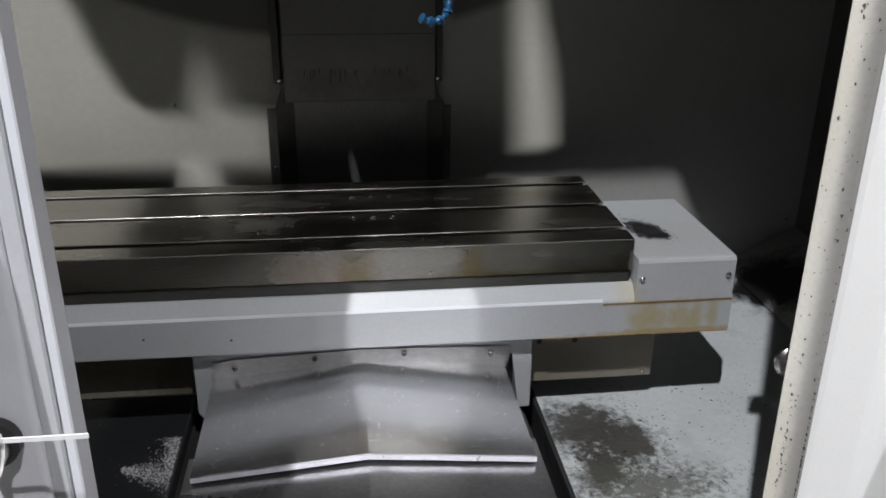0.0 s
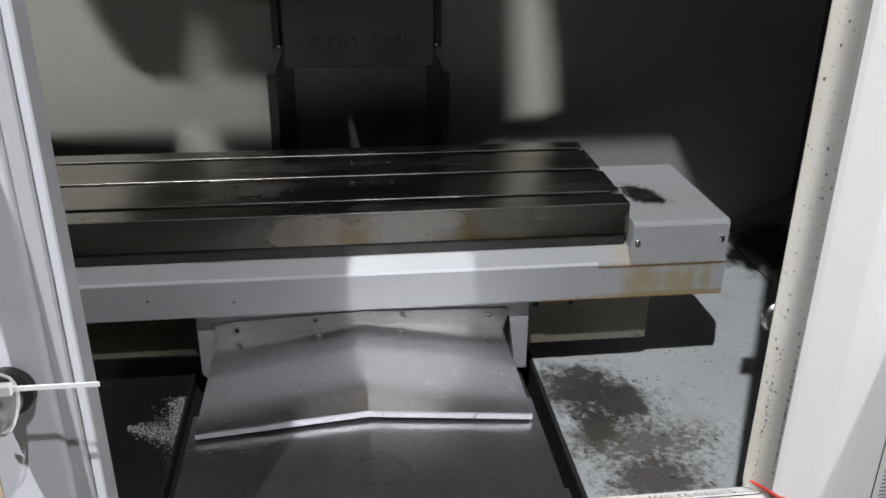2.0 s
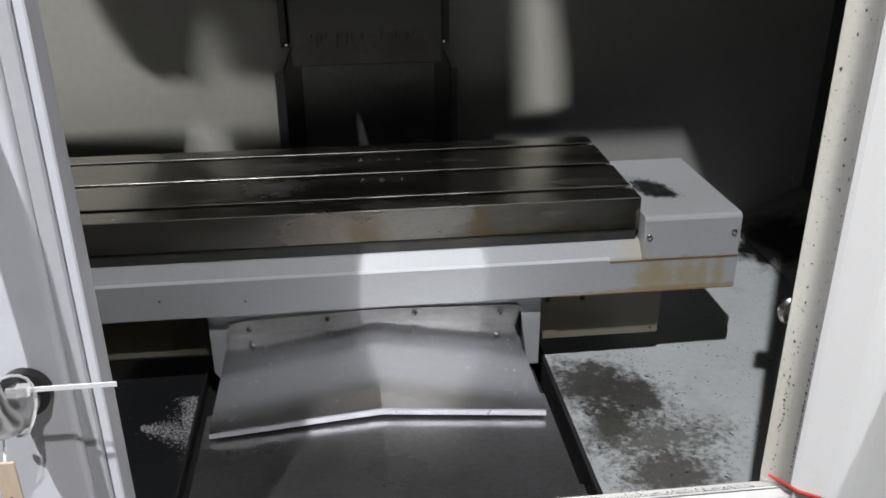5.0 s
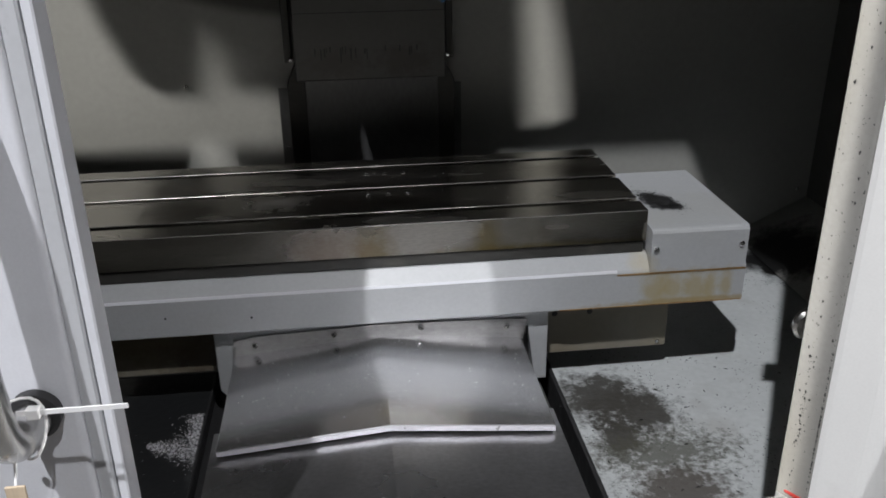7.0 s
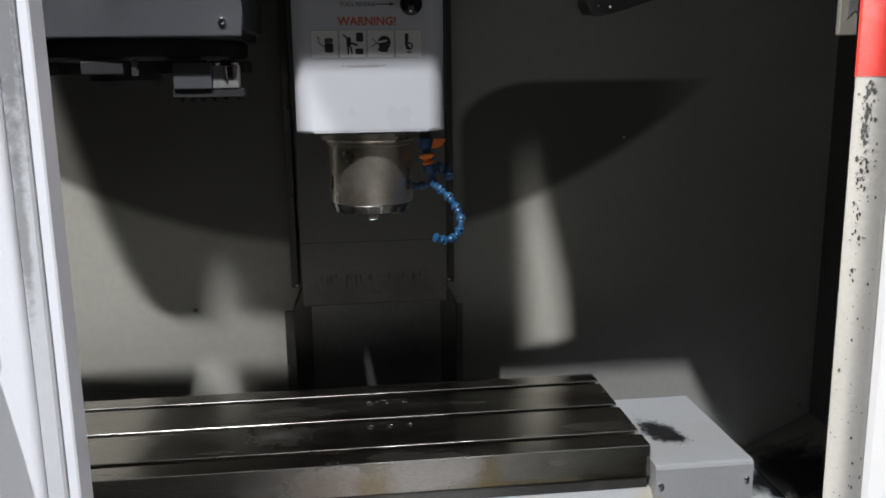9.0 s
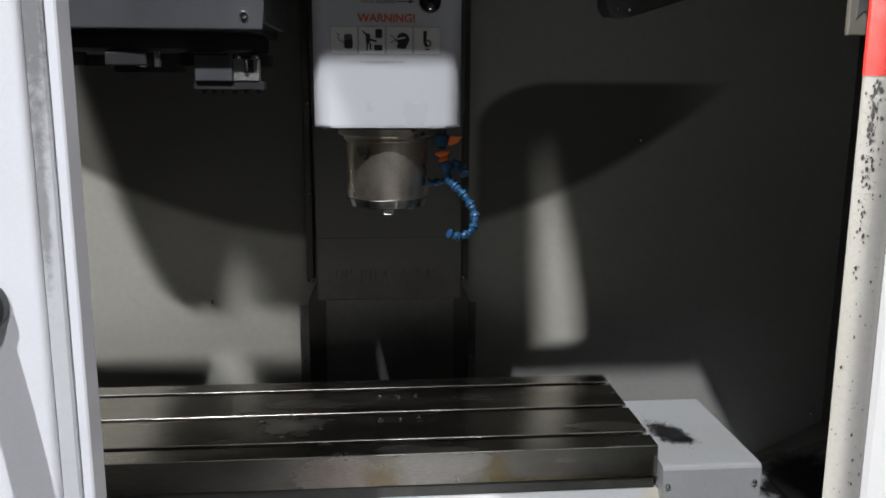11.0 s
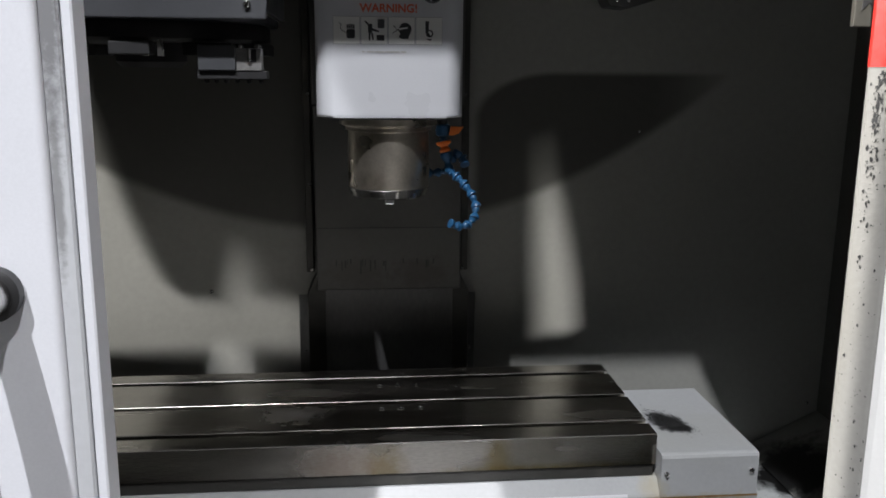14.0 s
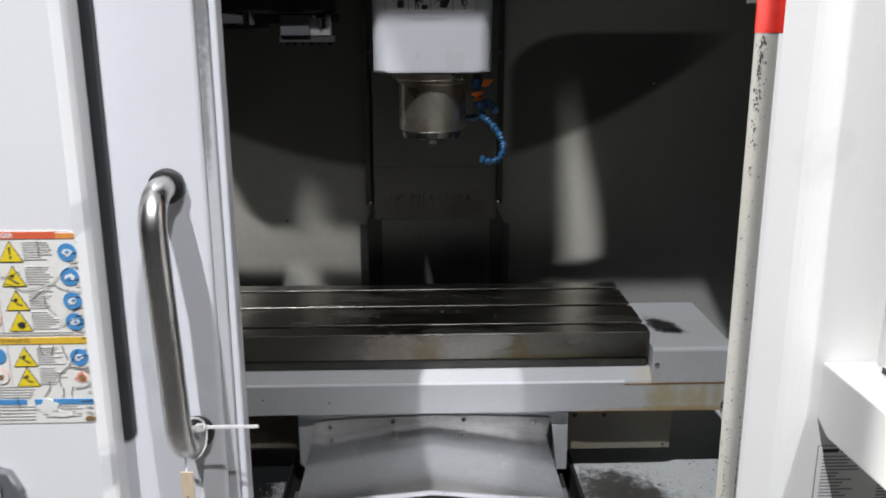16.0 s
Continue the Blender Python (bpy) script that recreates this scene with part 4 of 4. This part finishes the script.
button = part("release_button", lathe([(0.010, 0.0), (0.010, 0.004), (0.0165, 0.006), (0.0185, 0.012), (0.0165, 0.019), (0.010, 0.0235), (0.002, 0.025)], (0.466, FY - 0.0005, ZB + 0.205), "y", 32), GLOSSBLACK, head, "glossy black mushroom button", True)
FP = FY - 0.0008
words(head, "TOOL RELEASE", 0.409, FP, ZB + 0.2055, 0.0095, INK, "RIGHT", 0.9)
bar(head, 0.411, 0.433, ZB + 0.2048, ZB + 0.2062, FP, INK, "arrow_shaft")
flat(head, [(0.432, ZB + 0.2025), (0.432, ZB + 0.2085), (0.441, ZB + 0.2055)], FP, INK, "arrow_head")
words(head, "WARNING!", 0.395, FP, ZB + 0.1785, 0.0185, REDINK, "CENTER", 1.0, bold=0.0005)
for x0, x1 in ((0.350, 0.355), (0.358, 0.370), (0.372, 0.386), (0.388, 0.412), (0.415, 0.424)):
    bar(head, x0, x1, ZB + 0.1078, ZB + 0.1098, FP, FAINT, "printed_bar")
for i in range(4):
    x0 = 0.303 + 0.0455 * i
    flat(head, [(x0, ZB + 0.121), (x0 + 0.0442, ZB + 0.121), (x0 + 0.0442, ZB + 0.1655), (x0, ZB + 0.1655)], FP + 0.0002, PALEINK, "pictogram_frame", 0.0004)
    flat(head, [(x0 + 0.0006, ZB + 0.1216), (x0 + 0.0436, ZB + 0.1216), (x0 + 0.0436, ZB + 0.1649), (x0 + 0.0006, ZB + 0.1649)], FP, PAPER, "pictogram_field", 0.0006)
PZ, PY = ZB + 0.121, FP - 0.0008


def picto(x0, outline):
    flat(head, [(x0 + a, PZ + b) for a, b in outline], PY, INK, "pictogram")


picto(0.303, rounded(0.022, 0.036, 0.009, 0.024, 0.003, 3))
for k in range(4):
    picto(0.303, rounded(0.0225 + 0.0034 * k, 0.0252 + 0.0034 * k, 0.0245, 0.033 - 0.001 * abs(k - 1.5), 0.0011, 3))
part("pictogram", tube([(0.313, PY, PZ + 0.034), (0.317, PY, PZ + 0.031), (0.315, PY, PZ + 0.026), (0.318, PY, PZ + 0.022), (0.324, PY, PZ + 0.0185)], 0.0006, 6), INK, head)
X2 = 0.3485
picto(X2, rounded(0.028, 0.039, 0.026, 0.040, 0.001, 2))
picto(X2, rounded(0.026, 0.039, 0.006, 0.015, 0.001, 2))
picto(X2, rounded(0.012, 0.019, 0.018, 0.033, 0.002, 3))
picto(X2, [(0.018, 0.026), (0.030, 0.022), (0.030, 0.019), (0.018, 0.022)])
picto(X2, [(0.006, 0.037), (0.008, 0.038), (0.014, 0.032), (0.012, 0.030)])
picto(X2, [(0.013, 0.018), (0.016, 0.018), (0.0155, 0.006), (0.013, 0.006)])
picto(X2, [(0.017, 0.018), (0.020, 0.018), (0.0215, 0.007), (0.019, 0.007)])
X3 = 0.394
picto(X3, arc(0.028, 0.0245, 0.0105, -30, 220, 14) + [(0.017, 0.012), (0.022, 0.009), (0.033, 0.009), (0.034, 0.014)])
flat(head, [(X3 + a, PZ + b) for a, b in ((0.018, 0.026), (0.032, 0.0285), (0.032, 0.026), (0.018, 0.023))], PY - 0.0008, PAPER, "pictogram")
part("pictogram", tube([(X3 + 0.008, PY, PZ + 0.031), (X3 + 0.019, PY, PZ + 0.020)], 0.0006, 6), INK, head)
part("pictogram", tube([(X3 + 0.007, PY, PZ + 0.018), (X3 + 0.018, PY, PZ + 0.025)], 0.0006, 6), INK, head)
X4 = 0.4395
picto(X4, [(0.016, 0.038), (0.022, 0.038), (0.021, 0.020), (0.025, 0.013), (0.021, 0.012), (0.016, 0.020)])
part("pictogram", tube([(X4 + 0.023 + 0.005 * math.cos(radians(a)), PY, PZ + 0.018 + 0.005 * math.sin(radians(a))) for a in range(0, 361, 20)], 0.0012, 6), INK, head)
picto(X4, [(0.017, 0.009), (0.027, 0.0095), (0.025, 0.0065), (0.020, 0.0075)])
# printed warnings in two columns
LEFT = [("This machine is", 1), ("automatically controlled", 1), ("and may start at", 1), ("any time.", 1), ("", 0), ("Never push any buttons when", 0), ("your body or han" + "ds are", 0), ("touching the machine.", 0), ("", 0),
        ("Never place your hand on the", 0), ("spindle and press ATC FWD,", 0), ("ATC REV, Next Tool, or cause", 0), ("a tool change cycle. The tool", 0), ("changer will move in and crush", 0), ("your hand!", 0), ("", 0),
        ("Do not operate with the doors", 0), ("open.", 0), ("", 0), ("Securely clamp work to table,", 0), ("parts can be thrown with", 0), ("deadly force.", 0)]
RIGHT = [("This machine can", 1), ("cause serious bodily", 1), ("injury.", 1), ("", 0), ("Always wear safety goggles.", 0), ("", 0), ("Use of the air gun can force", 0), ("objects into unprotected eyes", 0), ("or skin.", 0), ("", 0),
         ("Sharp tools will cut skin easily.", 0), ("", 0), ("Coolant and swarf can be", 0), ("dangerous to inhale, touch or", 0), ("ingest.", 0), ("", 0), ("Do not machine toxic or", 0), ("flammable material.", 0), ("", 0), ("Avoid using the machine in", 0), ("wet, damp or poorly lit areas.", 0)]
UPPER = ["machine before servicing.", "", "To avoid tool changer damage", "ensure that tools are properly", "aligned with spindle drive lugs", "when loading tools!", "", "Additional safety interlocks are", "available, contact your dealer."]
for lines, x, z0 in ((LEFT, 0.302, ZB + 0.3540), (RIGHT, 0.398, ZB + 0.3460)):
    for k, (text, red) in enumerate(lines):
        if text:
            gap = 0.0063
            words(head, text, x, FP, z0 - gap * k, 0.0074, REDINK if red else INK, "LEFT", 0.78 if len(text) > 24 else 0.86, bold=0.00012)
for k, text in enumerate(UPPER):
    if text:
        words(head, text, 0.398, FP, ZB + 0.4150 - 0.0066 * k, 0.0074, INK, "LEFT", 0.78, bold=0.00012)
flat(head, [(0.303, ZB + 0.378), (0.391, ZB + 0.378), (0.391, ZB + 0.470), (0.303, ZB + 0.470)], FP, INK, "black_field", 0.0006)
words(head, "Do Not Touch", 0.306, FP - 0.0008, ZB + 0.405, 0.0125, PAPER, "LEFT", 0.88, bold=0.0003)
words(head, "Rotating Tools.", 0.306, FP - 0.0008, ZB + 0.391, 0.0125, PAPER, "LEFT", 0.88, bold=0.0003)

# ---- coolant hose: a chain of blue and orange joints ----
hose = thing("coolant_hose", "jointed blue and orange plastic coolant hose", "coolant hose")


def joint(a, b, r, material):
    """One hose link: a ball that tapers into a socket."""
    a, b = Vector(a), Vector(b)
    d, n = b - a, 6
    prof = [(0.0, 0.50), (0.10, 0.80), (0.30, 0.92), (0.46, 0.62), (0.58, 0.60), (0.72, 0.98), (0.80, 1.18), (0.97, 1.2), (1.0, 1.0)]
    part("link", tube([a + d * t for t, k in prof], r, 16, radii=[r * k for t, k in prof]), material, hose, "", True)


def chain(points, r, count, material, r_end=None):
    pts = [Vector(p) for p in points]
    def at(t):
        t *= len(pts) - 1
        i = min(int(t), len(pts) - 2)
        p = [pts[max(i - 1, 0)], pts[i], pts[i + 1], pts[min(i + 2, len(pts) - 1)]]
        f = t - i
        return 0.5 * ((2 * p[1]) + (p[2] - p[0]) * f + (2 * p[0] - 5 * p[1] + 4 * p[2] - p[3]) * f * f + (3 * p[1] - p[0] - 3 * p[2] + p[3]) * f ** 3)
    for k in range(count):
        joint(at(k / count), at((k + 1.08) / count if k < count - 1 else 1), r + ((r_end or r) - r) * k / count, material)


part("stem", tube([(0.494, 0.20, ZB + 0.030), (0.494, 0.20, ZB - 0.016)], 0.009, 16), BLACK, hose)
part("valve_body", lathe([(0.008, 0.011), (0.0125, 0.008), (0.0135, 0), (0.0125, -0.009), (0.008, -0.012)], (0.494, 0.20, ZB - 0.026), "z", 20), BLUE, hose, "", True)
part("valve_lever", prism([(0.503, ZB - 0.034), (0.507, ZB - 0.018), (0.516, ZB - 0.020), (0.530, ZB - 0.019), (0.521, ZB - 0.031), (0.510, ZB - 0.035)], "y", 0.182, 0.192, 0.001), ORANGE, hose, "orange valve lever")
joint((0.494, 0.20, ZB - 0.038), (0.496, 0.198, ZB - 0.047), 0.008, BLUE)
joint((0.499, 0.196, ZB - 0.068), (0.495, 0.199, ZB - 0.046), 0.0115, ORANGE)
joint((0.507, 0.19, ZB - 0.104), (0.499, 0.196, ZB - 0.066), 0.0095, BLUE)
chain([(0.507, 0.19, ZB - 0.10), (0.522, 0.18, ZB - 0.112), (0.540, 0.165, ZB - 0.132), (0.551, 0.155, ZB - 0.158), (0.543, 0.14, ZB - 0.182), (0.522, 0.13, ZB - 0.191), (0.500, 0.12, ZB - 0.182)], 0.0080, 8, BLUE, 0.0068)
chain([(0.508, 0.195, ZB - 0.082), (0.522, 0.205, ZB - 0.068), (0.532, 0.20, ZB - 0.078), (0.534, 0.19, ZB - 0.088)], 0.0085, 3, BLUE, 0.007)
chain([(0.503, 0.20, ZB - 0.10), (0.487, 0.21, ZB - 0.104), (0.470, 0.22, ZB - 0.106)], 0.0068, 2, BLUE)

# ---- tool changer ----
tc = thing("tool_changer", "dark grey umbrella tool changer with gripper pockets", "tool changer")
tc.location = (0.004, 0, 0.006)
part("housing", prism([(-0.7095, 1.583), (0.203, 1.583), (0.206, 1.62), (0.195, 1.75), (0.17, 2.10), (-0.7095, 2.10)], "y", 0.0, 0.016, 0.002), DARKGREY, tc)
part("housing_side", prism([(0.018, 1.60), (0.42, 1.60), (0.42, 2.05), (0.018, 2.05)], "x", 0.188, 0.196), MIDGREY, tc)
part("housing_floor", box(-0.36, 0.186, 0.018, 0.40, 1.583, 1.60, 0.003), DARKGREY, tc)
bolt(tc, (0.176, 0.0, 1.604), 0.0062)
bolt(tc, (-0.10, 0.0, 1.604), 0.0062)
part("carousel", lathe([(0.05, 1.582), (0.20, 1.582), (0.205, 1.575), (0.205, 1.556), (0.195, 1.552), (0.06, 1.552)], (-0.02, 0.235, 0), "z", 56), MATTBLACK, tc, "black carousel disc", True)
part("hub", lathe([(0.06, 1.551), (0.06, 1.52), (0.05, 1.51), (0.02, 1.51)], (-0.02, 0.235, 0), "z", 32), MATTBLACK, tc, "", True)
for i in range(10):
    a = radians(-50 + 36 * i)
    m = Matrix.Translation((-0.02, 0.235, 0)) @ Matrix.Rotation(a, 4, "Z") @ Matrix.Translation((0.205, 0, 1.532))
    bm = box(-0.045, 0.006, -0.030, 0.030, -0.002, 0.018, 0.002)
    bmesh.ops.transform(bm, matrix=m, verts=bm.verts)
    part("pocket", bm, MATTBLACK, tc)
pk = part("gripper", box(0.093, 0.150, 0.040, 0.075, 1.507, 1.546, 0.0015), DARKGREY, tc, "dark grey gripper block")
part("gripper_jaw", box(0.1505, 0.190, 0.044, 0.070, 1.507, 1.541, 0.0015), FLANGE, pk, "bright jaw")
part("gripper_slot", box(0.168, 0.182, 0.0432, 0.0445, 1.520, 1.540), MATTBLACK, pk)
part("gripper_pin", lathe([(0.003, 0), (0.003, 0.018), (0.001, 0.019)], (0.1715, 0.0415, 1.521), "z", 12), CHROME, pk, "", True)
part("gripper_base", box(0.090, 0.197, 0.046, 0.080, 1.494, 1.5065, 0.001), MATTBLACK, pk)
for x in (0.156, 0.183):
    part("gripper_screw", lathe([(0.006, 0), (0.006, 0.004), (0.003, 0.006), (0.0005, 0.006)], (x, 0.056, 1.5412), "z", 14), CHROME, pk, "", True)
for x in (0.103, 0.118, 0.133, 0.15, 0.168, 0.187):
    part("gripper_foot", lathe([(0.004, 0), (0.004, -0.004), (0.002, -0.006)], (x, 0.056, 1.4935), "z", 10), MATTBLACK, pk, "", True)
for x in (0.018, 0.040):
    part("finger", box(x - 0.0045, x + 0.0045, 0.03, 0.036, 1.528, 1.552, 0.0008), TUBE, tc, "bright finger")

# ---- guard under the roof at the back ----
guard = thing("wall_guard", "dark bent sheet metal guard on the back wall", "machine guard")
part("sheet", prism([(0.885, 1.675), (0.897, 1.654), (0.94, 1.650), (1.07, 1.690), (1.11, 1.82), (0.885, 1.82)], "y", 0.56, 0.634, 0.003), DARKSHEET, guard)
bolt(guard, (0.912, 0.56, 1.668), 0.005)
bolt(guard, (0.938, 0.56, 1.666), 0.005)
eye = thing("wall_screw", "small bright screw in the back wall", "screw")
bolt(eye, (1.003, 0.6345, 1.375), 0.0035)
eye = thing("wall_screw", "small dark screw in the back wall", "screw")
bolt(eye, (-0.005, 0.6345, 1.001), 0.0055)
eye = thing("wall_screw", "small bright screw low in the corner", "screw")
bolt(eye, (1.490, 0.6345, 0.676), 0.005)
ringh = thing("post_bracket", "small worn steel ring bracket behind the post", "bracket")
part("ring", lathe([(0.010, 0), (0.017, 0.002), (0.018, 0.007), (0.015, 0.010), (0.009, 0.010)], (0.815, -0.588, 1.008), "y", 28), TUBE, ringh, smooth=True)
part("stalk", box(0.811, 0.821, -0.6295, -0.590, 1.00, 1.012, 0.0008), TUBE, ringh)


# ---- loose chips ----
def scatter(name, label, material, count, seed, place, size):
    """Many thin slivers in one mesh."""
    rng = random.Random(seed)
    bm = bmesh.new()
    for i in range(count):
        p = place(rng)
        if p is None:
            continue
        a, s = rng.uniform(0, 6.28), size * rng.uniform(0.4, 1.5)
        d = Vector((math.cos(a), math.sin(a), rng.uniform(-0.1, 0.25)))
        e = Vector((-d.y, d.x, 0)) * rng.uniform(0.12, 0.3)
        b = Vector(p)
        v = [bm.verts.new(b + q) for q in (d * s * -0.5 - e * s * 0.5, d * s * 0.5 - e * s * 0.3, d * s * 0.5 + e * s * 0.3, d * s * -0.5 + e * s * 0.5, Vector((0, 0, s * 0.22)))]
        bm.faces.new((v[3], v[2], v[1], v[0]))
        for j in range(4):
            bm.faces.new((v[j], v[(j + 1) % 4], v[4]))
    ob = finish(name, bm, material)
    return tagged(ob, label, "chips", kind="stuff")


def roof_z(x):
    return 0.692 - (0.022 / 0.255) * (0.386 - x) if x < 0.386 else 0.692 - (0.024 / 0.25) * (x - 0.386)


def on_cover(r):
    x, y = r.uniform(0.15, 0.62), r.uniform(-0.27, -0.02)
    return (x, y, roof_z(x) + 0.0004)


def on_right_pan(r):
    return (r.gauss(0.95, 0.11), r.uniform(-0.40, 0.12), 0.5535)


# chips fill the outline of the lit patch on the left pan
def on_left_pan(r):
    z = 0.5525 + 0.002 * r.random()
    if r.random() < 0.4:
        y = r.uniform(-0.075, 0.004)
        return (0.064 - abs(r.gauss(0, 0.013 + 0.10 * max(0.0, y + 0.03))), y, z)
    u = r.random() ** 1.4
    return (0.064 - 0.085 * u, -0.103 + 0.022 * u + r.gauss(0, 0.003 + 0.019 * (1 - u)), z)


def on_left_wide(r):
    return (r.uniform(-0.25, 0.06), r.uniform(-0.4, 0.1), 0.5525)


def on_box(r):
    u, v = r.gauss(0, 0.023), r.gauss(0, 0.010)
    return (0.915 + 0.45 * u + 0.85 * v, 0.112 - 0.85 * u + 0.45 * v, 0.8713 + 0.003 * r.random())


def on_table(r):
    return (r.uniform(0.0, 0.84), r.uniform(0.005, 0.35), 0.9002)


def in_slot(r):
    c = r.choice((0.0535, 0.1785, 0.3035))
    return (r.gauss(0.45, 0.15), c + r.uniform(-0.006, 0.006), 0.8815)


def on_sill(r):
    y = -0.6445 + abs(r.gauss(0, 0.006))
    x = 0.77 - abs(r.gauss(0, 0.14))
    return (x, y, 0.815 - (0.627 + y) * 0.464 + 0.0003) if y < -0.629 else None


scatter("bright_chips", "fine bright metal chips on the way cover", CHIP, 520, 1, on_cover, 0.0021)
scatter("dark_chips", "dark metal slivers on the chip pan", DARKCHIP, 120, 2, on_right_pan, 0.0055)
scatter("bright_chips", "bright chips laid in the outline of the left pan's lit patch", CHIP, 2400, 3, on_left_pan, 0.0035)
scatter("bright_chips", "fine bright chips strewn over the dark chip pan", CHIP, 90, 13, on_left_wide, 0.002)
scatter("swarf_heap", "heap of oily black swarf on the end cover", OIL, 2200, 4, on_box, 0.0032)
scatter("bright_chips", "fine chips on the steel table", CHIP, 60, 6, on_table, 0.002)
scatter("bright_chips", "fine chips in the T-slots", CHIP, 260, 7, in_slot, 0.003)
scatter("dark_chips", "dark chips along the sill", DARKCHIP, 320, 8, on_sill, 0.0018)


def flakes(name, label, count, seed, place):
    """Small ragged patches of bare metal where paint came off: place gives a point and two directions."""
    rng = random.Random(seed)
    bm = bmesh.new()
    for i in range(count):
        p, a, b, size = place(rng)
        n = rng.randint(5, 8)
        v = [bm.verts.new(p + size * (a * math.cos(6.283 * k / n) * rng.uniform(0.4, 1.2) + b * math.sin(6.283 * k / n) * rng.uniform(0.5, 2.2))) for k in range(n)]
        bm.faces.new(v)
    return tagged(finish(name, bm, DARKCHIP), label, "paint chips", kind="stuff")


def on_post(r):
    up, side = Vector((0, 0, 1)), Vector((0.461, -0.887, 0))
    k = r.random()
    z = r.uniform(0.87, 1.52)
    s = 0.0002 + 0.0011 * r.random() ** 3
    if k < 0.30:
        z = r.choice((r.gauss(0.90, 0.03), r.gauss(0.98, 0.05), r.uniform(0.84, 1.2)))
        return Vector((0.8024, -0.6604, z)), Vector((0.6, -0.8, 0)), up, s
    along = r.uniform(0.0, 1.0)
    if k > 0.72:
        z = 1.522 - abs(r.gauss(0, 0.07))
        along, s = max(0, min(1, r.gauss(0.35, 0.13))), 1.7 * s
    elif k > 0.60:
        along, z = max(0, min(1, r.gauss(0.35, 0.05))), r.gauss(0.95, 0.06)
    return Vector((0.7886 + 0.0128 * along - 0.0005, -0.634 - 0.0246 * along, z)), side, up, s


flakes("paint_chips", "dark chipped paint spots on the door post", 620, 21, on_post)


# ---- the hall that closes the place ----
wall("hall_floor", box(-12, 12, -12, 8, -0.1, 0.0), CONCRETE, "grey concrete hall floor")
wall("hall_wall_back", box(-12, 12, 8, 8.2, 0, 10.5), HALLWALL, "plain grey hall wall")
wall("hall_wall_front", box(-12, 12, -12.2, -12, 0, 10.5), HALLWALL, "plain grey hall wall")
wall("hall_wall_left", box(-12.2, -12, -12, 8, 0, 10.5), HALLWALL, "plain grey hall wall")
wall("hall_wall_right", box(12, 12.2, -12, 8, 0, 10.5), HALLWALL, "plain grey hall wall")
tagged(finish("hall_ceiling", box(-12, 12, -12, 8, 10.5, 10.7), HALLWALL), "plain grey hall ceiling", "ceiling", kind="structure")

# the whole front of the machine leans back a little from the sill
LEAN = Matrix.Translation((0, -0.66, 0.95)) @ Matrix.Rotation(radians(-0.6), 4, "X") @ Matrix.Translation((0, 0.66, -0.95))
SHIFT = Matrix.Translation((-0.007, 0, 0))
for ob in [o for o in scene.objects if o.parent is None]:
    base = ob.name.split(".")[0]
    if base in ("wall_header", "wall_front_post", "wall_front_right", "wall_front_left", "wall_light_gusset", "paint_chips"):
        ob.data.transform(SHIFT @ LEAN if base in ("wall_front_post", "wall_front_right", "paint_chips") else LEAN)
    elif base in ("door_1", "cable_tie", "wooden_tag", "safety_label", "panel_latch", "pendant_arm", "control_pendant", "rating_label", "red_tape", "door_latch_plate", "post_bracket"):
        ob.matrix_world = SHIFT @ LEAN if base in ("red_tape", "door_latch_plate", "post_bracket") else (Matrix.Translation((0.001, 0, -0.015)) @ LEAN if base == "safety_label" else LEAN)
